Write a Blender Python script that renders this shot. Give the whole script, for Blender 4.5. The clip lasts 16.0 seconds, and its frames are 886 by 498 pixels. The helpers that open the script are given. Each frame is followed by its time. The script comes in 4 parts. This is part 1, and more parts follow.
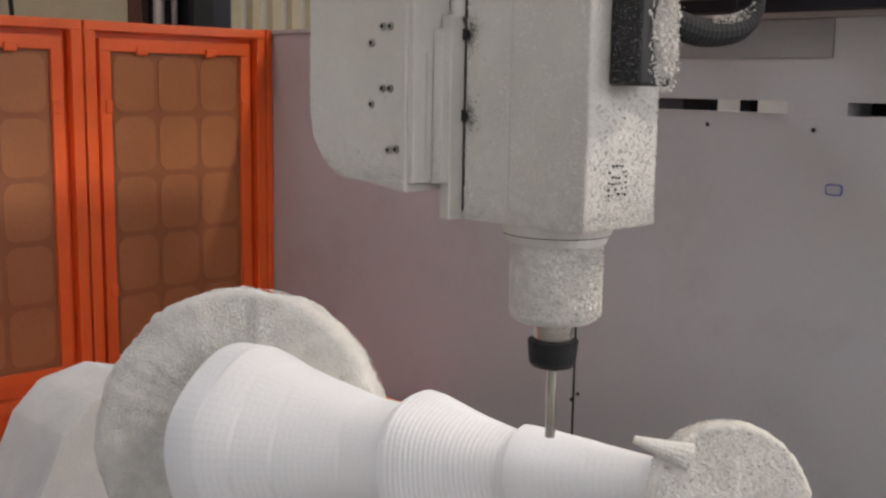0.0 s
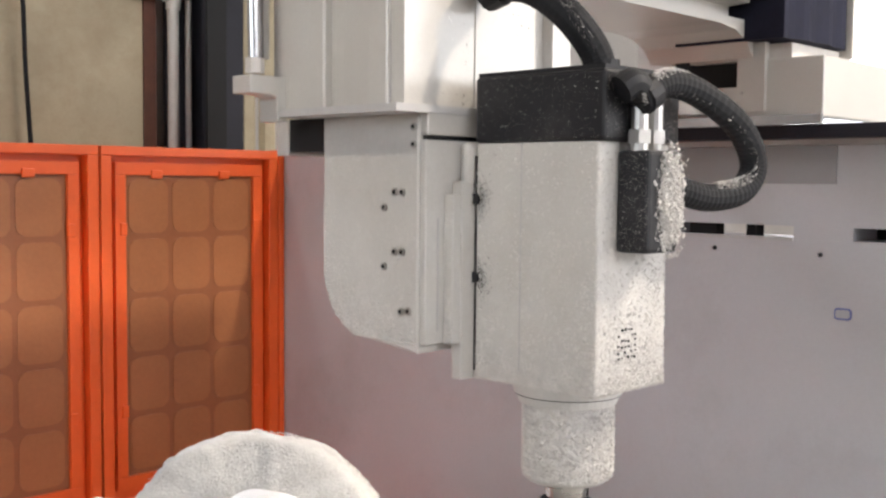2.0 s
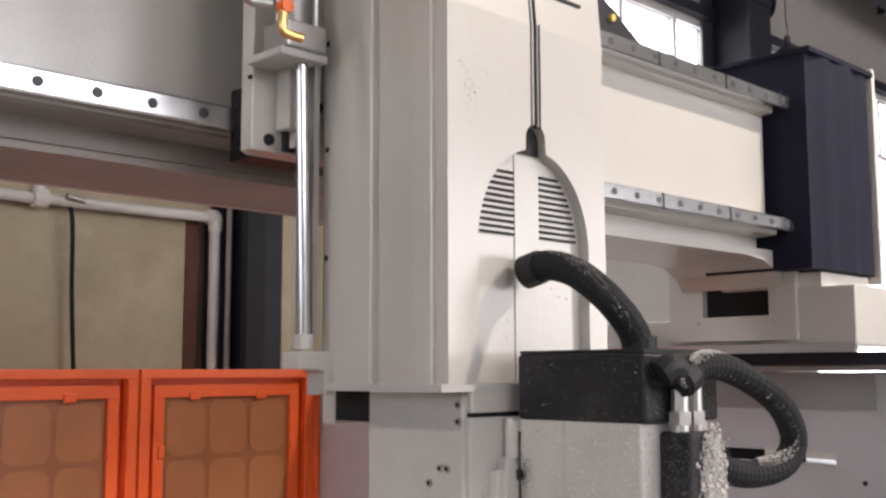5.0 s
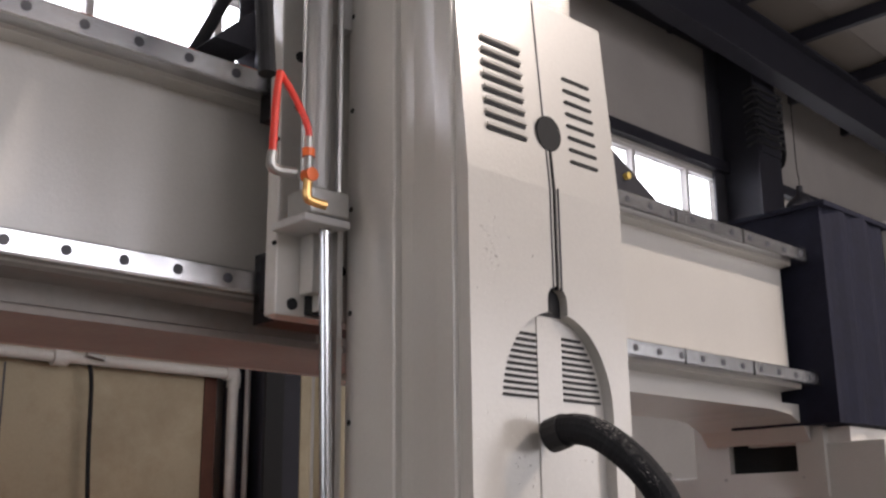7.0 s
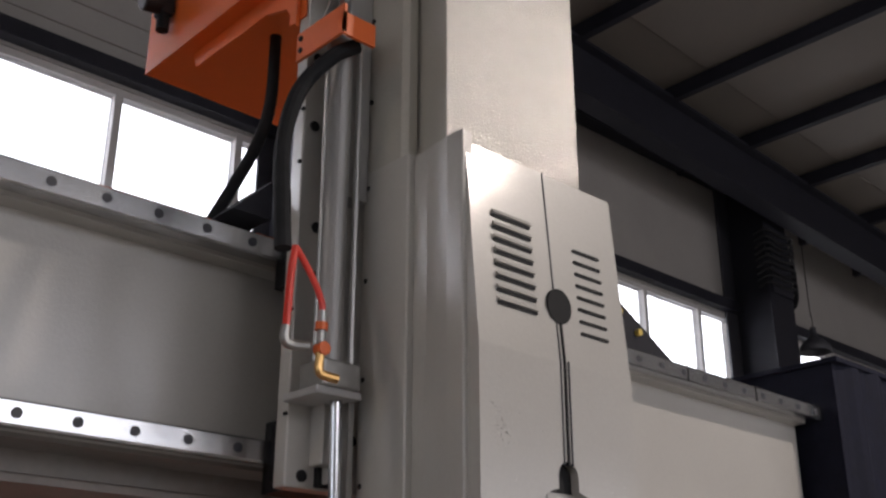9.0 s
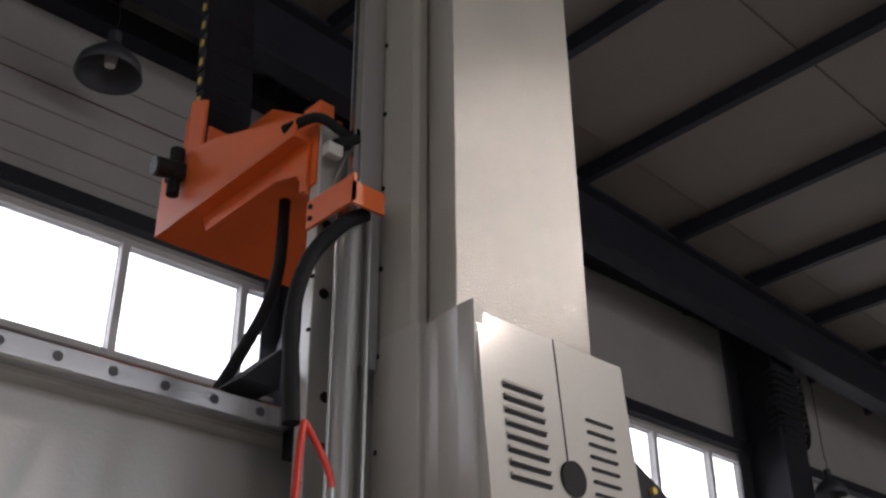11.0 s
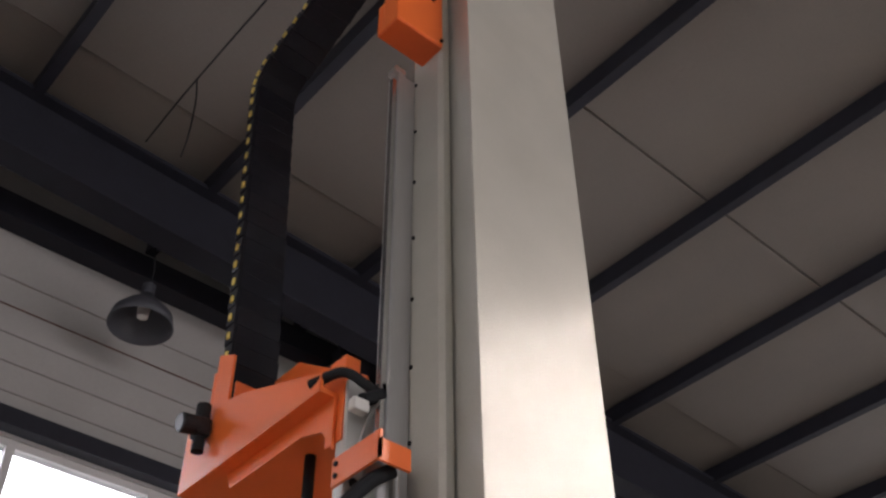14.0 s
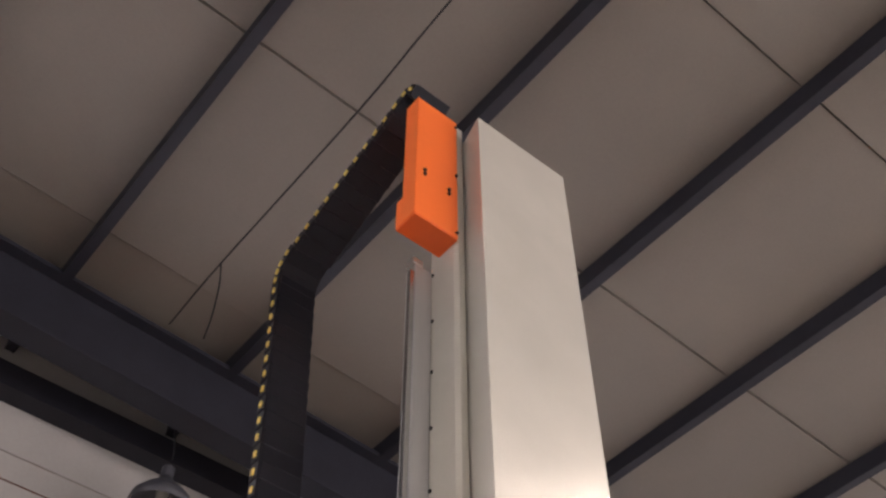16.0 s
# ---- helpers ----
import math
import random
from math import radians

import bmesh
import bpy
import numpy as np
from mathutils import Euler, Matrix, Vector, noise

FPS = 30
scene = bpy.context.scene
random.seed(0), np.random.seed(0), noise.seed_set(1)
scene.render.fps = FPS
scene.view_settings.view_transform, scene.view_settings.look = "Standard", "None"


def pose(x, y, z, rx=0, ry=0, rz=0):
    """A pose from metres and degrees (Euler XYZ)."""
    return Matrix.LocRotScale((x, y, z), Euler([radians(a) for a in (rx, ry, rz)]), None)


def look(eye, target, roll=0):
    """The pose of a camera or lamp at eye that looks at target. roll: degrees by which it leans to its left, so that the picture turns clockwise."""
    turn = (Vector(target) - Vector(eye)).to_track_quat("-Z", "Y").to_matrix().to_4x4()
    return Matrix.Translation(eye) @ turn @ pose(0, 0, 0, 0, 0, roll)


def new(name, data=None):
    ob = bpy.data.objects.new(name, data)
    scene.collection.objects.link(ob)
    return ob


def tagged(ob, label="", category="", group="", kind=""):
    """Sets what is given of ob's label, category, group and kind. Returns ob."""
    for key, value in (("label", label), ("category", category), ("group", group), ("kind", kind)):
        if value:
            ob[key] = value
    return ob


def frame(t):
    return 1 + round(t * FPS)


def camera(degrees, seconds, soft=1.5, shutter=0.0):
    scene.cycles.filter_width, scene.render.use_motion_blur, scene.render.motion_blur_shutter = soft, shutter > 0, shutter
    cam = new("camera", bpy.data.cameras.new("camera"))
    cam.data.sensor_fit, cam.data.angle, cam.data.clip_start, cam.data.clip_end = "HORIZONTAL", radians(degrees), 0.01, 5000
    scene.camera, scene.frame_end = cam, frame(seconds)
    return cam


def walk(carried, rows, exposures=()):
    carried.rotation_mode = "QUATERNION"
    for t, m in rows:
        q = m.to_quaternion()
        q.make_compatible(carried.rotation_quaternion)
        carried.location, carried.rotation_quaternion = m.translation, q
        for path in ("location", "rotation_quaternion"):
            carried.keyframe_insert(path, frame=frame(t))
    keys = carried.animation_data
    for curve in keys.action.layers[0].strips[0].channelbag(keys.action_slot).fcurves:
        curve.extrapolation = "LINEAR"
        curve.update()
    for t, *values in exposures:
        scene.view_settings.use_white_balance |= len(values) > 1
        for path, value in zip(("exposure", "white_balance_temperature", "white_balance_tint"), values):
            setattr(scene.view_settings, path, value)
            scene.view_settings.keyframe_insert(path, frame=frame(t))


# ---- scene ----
cam = camera(45.08, 16.0, soft=2.5)
PATH = [
    (0.0, pose(0.029, -0.014, 1.554, 81.19, -0.98, -46.44)),
    (0.5, pose(0.028, -0.022, 1.602, 82.74, -0.61, -46.43)),
    (1.0, pose(0.034, -0.025, 1.663, 83.51, -0.23, -46.07)),
    (1.5, pose(0.027, -0.026, 1.669, 84.58, -0.20, -45.71)),
    (2.0, pose(0.015, -0.021, 1.657, 86.39, -0.50, -45.98)),
    (2.5, pose(-0.006, -0.026, 1.665, 88.46, -0.57, -46.06)),
    (3.0, pose(-0.021, -0.032, 1.614, 91.36, -0.97, -45.95)),
    (3.5, pose(-0.023, -0.034, 1.647, 92.82, -0.56, -45.55)),
    (4.0, pose(-0.028, -0.039, 1.721, 93.74, 0.19, -44.68)),
    (6.5, pose(-0.046, -0.046, 1.816, 102.33, 0.14, -43.78)),
    (7.0, pose(-0.048, -0.042, 1.817, 104.59, 0.60, -43.29)),
    (7.5, pose(-0.050, -0.046, 1.814, 106.59, 1.23, -42.73)),
    (8.0, pose(-0.064, -0.062, 1.851, 107.96, 0.02, -43.12)),
    (8.5, pose(-0.079, -0.077, 1.884, 109.44, -0.64, -43.06)),
    (9.0, pose(-0.073, -0.072, 1.884, 111.59, -0.09, -42.81)),
    (11.5, pose(-0.089, -0.070, 1.957, 120.66, 0.21, -42.27)),
    (12.0, pose(-0.087, -0.081, 1.955, 122.72, 0.29, -42.01)),
    (12.5, pose(-0.091, -0.097, 1.952, 125.07, 0.47, -41.56)),
    (13.0, pose(-0.092, -0.098, 1.963, 127.28, 0.65, -41.10)),
    (13.5, pose(-0.089, -0.081, 1.972, 129.68, 0.52, -40.92)),
    (14.0, pose(-0.092, -0.083, 1.975, 131.67, 0.29, -40.55)),
    (14.5, pose(-0.112, -0.112, 1.976, 133.94, 0.17, -40.34)),
    (15.0, pose(-0.130, -0.137, 1.988, 135.72, 0.03, -39.99)),
    (15.5, pose(-0.150, -0.177, 1.990, 137.82, -0.62, -39.71)),
    (16.0, pose(-0.131, -0.148, 1.967, 140.85, -0.10, -39.32)),
]
walk(cam, PATH, [(0.0, 0.08, 6400, 12), (0.5, 0.35, 6400, 12), (1.0, 0.68, 6400, 12), (2.0, 0.77, 6400, 12), (2.5, 0.74, 6400, 12), (3.5, 0.52, 6400, 13), (4.0, 0.48, 6400, 14), (7.0, -0.34, 6420, 18), (8.5, -0.95, 6350, 16),
                 (9.0, -1.12, 6300, 16), (11.5, -1.18, 6250, 16), (12.5, -1.12, 6250, 15), (13.5, -0.72, 6300, 16), (14.5, 0.15, 6400, 17), (16.0, 0.55, 6700, 20)])

# ---- world and light ----
world = bpy.data.worlds.new("world")
scene.world = world
world.use_nodes = True
wn = world.node_tree
sky = wn.nodes.new("ShaderNodeTexSky")
sky.sky_type = "NISHITA"
sky.sun_disc = False
sky.sun_elevation = radians(38)
sky.sun_rotation = radians(200)
wn.nodes["Background"].inputs[1].default_value = 0.15
wn.links.new(sky.outputs[0], wn.nodes["Background"].inputs[0])

sun_data = bpy.data.lights.new("sun", "SUN")
sun_data.energy, sun_data.angle, sun_data.color = 2.0, radians(2), (1.0, 0.95, 0.88)
sun = new("sun", sun_data)
sun.matrix_world = look((0, 0, 30), (2, 18, 6))


def daylight_fill(name, eye, target, w, h, watts, color):
    d = bpy.data.lights.new(name, "AREA")
    d.shape, d.size, d.size_y, d.energy, d.color = "RECTANGLE", w, h, watts, color
    o = new(name, d)
    o.matrix_world = look(eye, target)
    return o


# the lit high bay lamp behind the camera
lamp_data = bpy.data.lights.new("high_bay_light", "SPOT")
lamp_data.energy, lamp_data.color, lamp_data.shadow_soft_size = 1150, (1.0, 0.89, 0.75), 0.16
lamp_data.spot_size, lamp_data.spot_blend = radians(140), 0.4
LAMP = (4.85, -2.35, 6.25)
lamp_ob = new("high_bay_light", lamp_data)
lamp_ob.location = (LAMP[0], LAMP[1], LAMP[2] - 0.22)
# four weaker copies out of view, added to fill side faces and the east end
fill_data = lamp_data.copy()
fill_data.energy = 170
for lx, ly in ((-3.0, -2.35), (-3.0, 1.6), (12.0, -2.35), (12.0, 1.6)):
    lamp_ob = new("high_bay_light", fill_data)
    lamp_ob.location = (lx, ly, 5.85)
# daylight fill: south and west ones added, last two stand in the north windows
daylight_fill("daylight_fill", (2.5, -7.3, 4.6), (2.0, 0.0, 3.4), 6.0, 1.6, 200, (1.0, 0.975, 0.95))
daylight_fill("south_fill", (5.0, -7.3, 1.8), (3.0, 0.0, 1.4), 4.0, 3.0, 150, (1.0, 0.975, 0.95))
daylight_fill("south_fill", (10.5, -7.3, 2.6), (10.0, 5.5, 5.6), 6.0, 3.6, 260, (1.0, 0.975, 0.95))
# added west fill that brightens the faces turned to -x
daylight_fill("daylight_fill", (-7.9, -0.25, 3.65), (1.2, 1.0, 3.4), 5.4, 2.4, 105, (0.97, 0.985, 1.0))
daylight_fill("daylight_fill", (2.2, 5.42, 4.95), (2.2, 0.0, 2.0), 8.0, 0.5, 60, (0.93, 0.96, 1.0))
daylight_fill("daylight_fill", (11.0, 5.42, 4.95), (8.0, 0.0, 2.0), 4.0, 0.5, 30, (0.93, 0.96, 1.0))


# ---- materials ----
def material(name, base, rough=0.5, metal=0.0, vary=0.12, scale=6.0, bump=0.05, fine=60.0, dirt=None, dirt_amount=0.0, stretch=(1, 1, 1), spec=0.5, coat=0.0, coat_rough=0.3):
    m = bpy.data.materials.new(name)
    m.use_nodes = True
    nt = m.node_tree
    b = nt.nodes["Principled BSDF"]
    mp = nt.nodes.new("ShaderNodeMapping")
    mp.inputs["Scale"].default_value = stretch
    geo_n = nt.nodes.new("ShaderNodeNewGeometry")
    nt.links.new(geo_n.outputs["Position"], mp.inputs["Vector"])
    n1 = nt.nodes.new("ShaderNodeTexNoise")
    n1.inputs["Scale"].default_value, n1.inputs["Detail"].default_value = scale, 6
    n2 = nt.nodes.new("ShaderNodeTexNoise")
    n2.inputs["Scale"].default_value, n2.inputs["Detail"].default_value = fine, 4
    for n in (n1, n2):
        nt.links.new(mp.outputs[0], n.inputs["Vector"])
    ramp = nt.nodes.new("ShaderNodeValToRGB")
    lo = [max(0.0, c * (1 - vary)) for c in base]
    hi = [min(1.0, c * (1 + vary)) for c in base]
    ramp.color_ramp.elements[0].position, ramp.color_ramp.elements[1].position = 0.3, 0.7
    ramp.color_ramp.elements[0].color, ramp.color_ramp.elements[1].color = (*lo, 1), (*hi, 1)
    mix = nt.nodes.new("ShaderNodeMath")
    mix.operation = "MULTIPLY_ADD"
    mix.inputs[1].default_value = 0.35
    nt.links.new(n2.outputs[0], mix.inputs[0])
    sc = nt.nodes.new("ShaderNodeMath")
    sc.operation = "MULTIPLY"
    sc.inputs[1].default_value = 0.65
    nt.links.new(n1.outputs[0], sc.inputs[0])
    nt.links.new(sc.outputs[0], mix.inputs[2])
    nt.links.new(mix.outputs[0], ramp.inputs[0])
    col = ramp.outputs[0]
    if dirt:
        n3 = nt.nodes.new("ShaderNodeTexNoise")
        n3.inputs["Scale"].default_value, n3.inputs["Detail"].default_value = scale * 0.6, 8
        n3.inputs["Roughness"].default_value = 0.7
        nt.links.new(mp.outputs[0], n3.inputs["Vector"])
        r3 = nt.nodes.new("ShaderNodeValToRGB")
        r3.color_ramp.elements[0].position, r3.color_ramp.elements[1].position = 0.5, 0.72
        r3.color_ramp.elements[1].color = (dirt_amount, dirt_amount, dirt_amount, 1)
        nt.links.new(n3.outputs[0], r3.inputs[0])
        mx = nt.nodes.new("ShaderNodeMixRGB")
        mx.inputs[2].default_value = (*dirt, 1)
        nt.links.new(r3.outputs[0], mx.inputs[0])
        nt.links.new(col, mx.inputs[1])
        col = mx.outputs[0]
    nt.links.new(col, b.inputs["Base Color"])
    rr = nt.nodes.new("ShaderNodeMapRange")
    rr.inputs["To Min"].default_value, rr.inputs["To Max"].default_value = max(0.02, rough - 0.04), min(1.0, rough + 0.05)
    nt.links.new(n1.outputs[0], rr.inputs["Value"])
    nt.links.new(rr.outputs[0], b.inputs["Roughness"])
    b.inputs["Metallic"].default_value = metal
    b.inputs["Specular IOR Level"].default_value = spec
    b.inputs["Coat Weight"].default_value = coat
    b.inputs["Coat Roughness"].default_value = coat_rough
    if bump:
        bp = nt.nodes.new("ShaderNodeBump")
        bp.inputs["Strength"].default_value, bp.inputs["Distance"].default_value = bump, 0.01
        nt.links.new(n2.outputs[0], bp.inputs["Height"])
        nt.links.new(bp.outputs[0], b.inputs["Normal"])
        nt.links.new(bp.outputs[0], b.inputs["Coat Normal"])
    return m


M = {}
M["ivory"] = material("ivory_paint", (0.53, 0.51, 0.475), 0.34, vary=0.06, scale=3, bump=0.045, fine=130, coat=0.6, coat_rough=0.13, dirt=(0.45, 0.42, 0.37), dirt_amount=0.25)
M["ram"] = material("ram_paint", (0.49, 0.465, 0.41), 0.42, vary=0.08, scale=5, bump=0.16, fine=200, coat=1.0, coat_rough=0.13, dirt=(0.42, 0.39, 0.33), dirt_amount=0.35)
M["head"] = material("dusty_head_paint", (0.55, 0.535, 0.505), 0.6, vary=0.07, scale=9, bump=0.12, fine=170, dirt=(0.42, 0.39, 0.35), dirt_amount=0.35)
M["chip"] = material("foam_chips", (0.60, 0.58, 0.55), 0.95, vary=0.15, scale=40, bump=0.0)
M["foam"] = material("white_foam", (0.74, 0.74, 0.76), 0.85, vary=0.03, scale=5, bump=0.1, fine=140)
M["foamrough"] = material("rough_foam", (0.64, 0.625, 0.59), 0.95, vary=0.14, scale=28, bump=0.45, fine=170)
M["dust"] = material("grey_dust", (0.34, 0.32, 0.305), 0.95, vary=0.3, scale=60, bump=0)
M["grime"] = material("oily_grime", (0.03, 0.027, 0.025), 0.6, vary=0.3, scale=60, bump=0)
M["foamgrey"] = material("grey_foam", (0.55, 0.55, 0.55), 0.9, vary=0.08, scale=12, bump=0.2, fine=120)
M["grey"] = material("grey_wall_paint", (0.49, 0.485, 0.50), 0.36, vary=0.05, scale=2, bump=0.03, fine=70, dirt=(0.22, 0.2, 0.19), dirt_amount=0.3)
M["greyplate"] = material("light_grey_paint", (0.48, 0.47, 0.46), 0.45, vary=0.06, scale=4, bump=0.03)
M["orange"] = material("orange_paint", (0.78, 0.12, 0.02), 0.4, vary=0.07, scale=4, bump=0.04, dirt=(0.45, 0.07, 0.015), dirt_amount=0.35)
M["orange2"] = material("bright_orange_paint", (0.85, 0.16, 0.03), 0.38, vary=0.04, scale=5, bump=0.03)
M["panel"] = material("amber_sheet", (0.27, 0.10, 0.04), 0.35, vary=0.12, scale=3, bump=0.03, dirt=(0.30, 0.13, 0.07), dirt_amount=0.4)
M["cell"] = material("amber_cell", (0.34, 0.132, 0.05), 0.4, vary=0.14, scale=3, bump=0.03)
M["steel"] = material("polished_steel", (0.62, 0.62, 0.63), 0.24, 1.0, vary=0.06, scale=3, bump=0.02, stretch=(0.3, 4, 4))
M["brushed"] = material("machined_steel", (0.45, 0.44, 0.42), 0.4, 1.0, vary=0.12, scale=8, bump=0.05)
M["alu"] = material("aluminium_tube", (0.42, 0.41, 0.40), 0.5, 0.8, vary=0.08, scale=5, bump=0.03, stretch=(6, 6, 0.4))
M["black"] = material("black_rubber", (0.015, 0.015, 0.017), 0.75, vary=0.3, scale=20, bump=0.12, spec=0.25)
M["blackbox"] = material("black_plastic", (0.014, 0.014, 0.016), 0.5, vary=0.3, scale=14, bump=0.08, dirt=(0.075, 0.07, 0.07), dirt_amount=0.35, spec=0.3)
M["chain"] = material("chain_plastic", (0.009, 0.009, 0.014), 0.55, vary=0.3, scale=14, bump=0.05, spec=0.25)
# near-black that puts the shade inside holes, slots and gaps into colour
M["hole"] = material("recess_shade", (0.01, 0.01, 0.011), 0.8, vary=0.2, bump=0)
M["navy"] = material("navy_cloth", (0.010, 0.011, 0.024), 0.8, vary=0.25, scale=10, bump=0.2, fine=40, spec=0.25)
M["frame"] = material("dark_steel_frame", (0.019, 0.019, 0.027), 0.6, vary=0.25, scale=5, bump=0.05, spec=0.3)
M["framelight"] = material("grey_steel_flange", (0.055, 0.055, 0.066), 0.5, vary=0.15, scale=5, bump=0.04)
M["hallwall"] = material("beige_sheet_wall", (0.42, 0.355, 0.24), 0.6, vary=0.10, scale=2, bump=0.05, dirt=(0.25, 0.18, 0.10), dirt_amount=0.6)
M["upperwall"] = material("upper_sheet_wall", (0.36, 0.34, 0.32), 0.6, vary=0.08, scale=2, bump=0.05)
M["roof"] = material("roof_lining", (0.168, 0.146, 0.126), 0.6, vary=0.10, scale=1.2, bump=0.06, dirt=(0.20, 0.168, 0.135), dirt_amount=0.5)
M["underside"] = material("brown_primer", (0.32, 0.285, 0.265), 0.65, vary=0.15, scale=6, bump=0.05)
# primer grey with the shade below the beam's rail mixed into it
M["flange"] = material("shaded_grey_primer", (0.24, 0.22, 0.205), 0.6, vary=0.12, scale=5, bump=0.05, dirt=(0.20, 0.12, 0.09), dirt_amount=0.4)
M["pipe"] = material("white_pipe", (0.62, 0.59, 0.55), 0.45, vary=0.1, scale=8, bump=0.03)
M["rust"] = material("brown_oxide", (0.10, 0.035, 0.02), 0.7, vary=0.25, scale=10, bump=0.1)
M["concrete"] = material("concrete_floor", (0.28, 0.27, 0.25), 0.7, vary=0.15, scale=2, bump=0.15, dirt=(0.2, 0.19, 0.17), dirt_amount=0.5)
M["red"] = material("red_hose", (0.75, 0.05, 0.03), 0.35, vary=0.08, scale=20, bump=0.02)
M["brass"] = material("brass", (0.70, 0.42, 0.16), 0.3, 1.0, vary=0.15, scale=30, bump=0.03)
M["yellow"] = material("yellow_pin", (0.75, 0.55, 0.12), 0.5, vary=0.1, scale=20, bump=0)
M["winframe"] = material("window_frame_white", (0.55, 0.53, 0.52), 0.4, vary=0.06, scale=5, bump=0.02)
M["tool"] = material("tool_steel", (0.50, 0.49, 0.47), 0.25, 1.0, vary=0.1, scale=20, bump=0.02)
M["bluetag"] = material("blue_mark", (0.12, 0.14, 0.35), 0.5, vary=0.1, scale=40, bump=0)
M["paper"] = material("pale_label", (0.42, 0.42, 0.44), 0.5, vary=0.05, scale=40, bump=0)
M["clear"] = material("faint_sheet", (0.31, 0.305, 0.31), 0.25, vary=0.04, scale=4, bump=0.02)

glass = bpy.data.materials.new("window_glass")
glass.use_nodes = True
gb = glass.node_tree.nodes["Principled BSDF"]
gb.inputs["Transmission Weight"].default_value = 1.0
gb.inputs["Roughness"].default_value = 0.02
gb.inputs["IOR"].default_value = 1.05
M["glass"] = glass
backdrop_m = bpy.data.materials.new("bright_overcast")
backdrop_m.use_nodes = True
bb = backdrop_m.node_tree.nodes["Principled BSDF"]
bb.inputs["Base Color"].default_value = (0.8, 0.82, 0.85, 1)
bb.inputs["Emission Color"].default_value = (0.95, 0.97, 1.0, 1)
bb.inputs["Emission Strength"].default_value = 9.0
M["sky"] = backdrop_m


# ---- mesh helpers ----
def put(name, bm, mat, parent=None, label="", smooth=False):
    me = bpy.data.meshes.new(name)
    if smooth:
        for fc in bm.faces:
            fc.smooth = True
    bm.normal_update()
    bm.to_mesh(me)
    bm.free()
    me.materials.append(M[mat])
    ob = new(name, me)
    if parent is not None:
        ob.parent = parent
    if label:
        tagged(ob, label)
    return ob


part = put


def thing(name, label, category, at=(0, 0, 0), group="", kind=""):
    e = new(name)
    e.location = at
    e.empty_display_size = 0.05
    bpy.context.view_layer.update()
    return tagged(e, label, category, group, kind)


def box(bm, x0, x1, y0, y1, z0, z1, bevel=0.0, seg=2):
    vs = [bm.verts.new((x, y, z)) for x in (x0, x1) for y in (y0, y1) for z in (z0, z1)]
    idx = [(0, 1, 3, 2), (4, 6, 7, 5), (0, 4, 5, 1), (2, 3, 7, 6), (0, 2, 6, 4), (1, 5, 7, 3)]
    fs = [bm.faces.new([vs[i] for i in f]) for f in idx]
    if bevel > 0:
        es = list({e for f in fs for e in f.edges})
        bmesh.ops.bevel(bm, geom=es, offset=bevel, segments=seg, profile=0.5, affect="EDGES")
    return bm


def B(*a, **k):
    return box(bmesh.new(), *a, **k)


def prism(profile, axis, lo, hi, bevel=0.0, seg=2):
    """Extrude a closed profile along axis: x (profile y,z), y (profile x,z), z (profile x,y)."""
    bm = bmesh.new()

    def at(p, w):
        return {"x": (w, p[0], p[1]), "y": (p[0], w, p[1]), "z": (p[0], p[1], w)}[axis]
    a = [bm.verts.new(at(p, lo)) for p in profile]
    b = [bm.verts.new(at(p, hi)) for p in profile]
    bm.faces.new(a)
    bm.faces.new(list(reversed(b)))
    n = len(a)
    for i in range(n):
        bm.faces.new((a[i], b[i], b[(i + 1) % n], a[(i + 1) % n]))
    bmesh.ops.recalc_face_normals(bm, faces=bm.faces)
    if bevel > 0:
        bmesh.ops.bevel(bm, geom=[e for e in bm.edges if e.calc_face_angle(0) > 0.5], offset=bevel, segments=seg, profile=0.5, affect="EDGES")
    return bm


def cyl(bm, p, q, r, r2=None, n=20, caps=True):
    p, q = Vector(p), Vector(q)
    d = q - p
    m = Matrix.Translation((p + q) / 2) @ d.to_track_quat("Z", "Y").to_matrix().to_4x4()
    bmesh.ops.create_cone(bm, cap_ends=caps, cap_tris=False, segments=n, radius1=r, radius2=r if r2 is None else r2, depth=d.length, matrix=m)
    return bm


def C(p, q, r, r2=None, n=20):
    return cyl(bmesh.new(), p, q, r, r2, n)


def spline(points, steps=8):
    out = []
    P = [Vector(p) for p in points]
    P = [2 * P[0] - P[1]] + P + [2 * P[-1] - P[-2]]
    for i in range(1, len(P) - 2):
        for s in range(steps):
            u = s / steps
            a, b, c, d = P[i - 1], P[i], P[i + 1], P[i + 2]
            out.append(0.5 * ((2 * b) + (c - a) * u + (2 * a - 5 * b + 4 * c - d) * u * u + (3 * b - a - 3 * c + d) * u ** 3))
    out.append(P[-2])
    return out


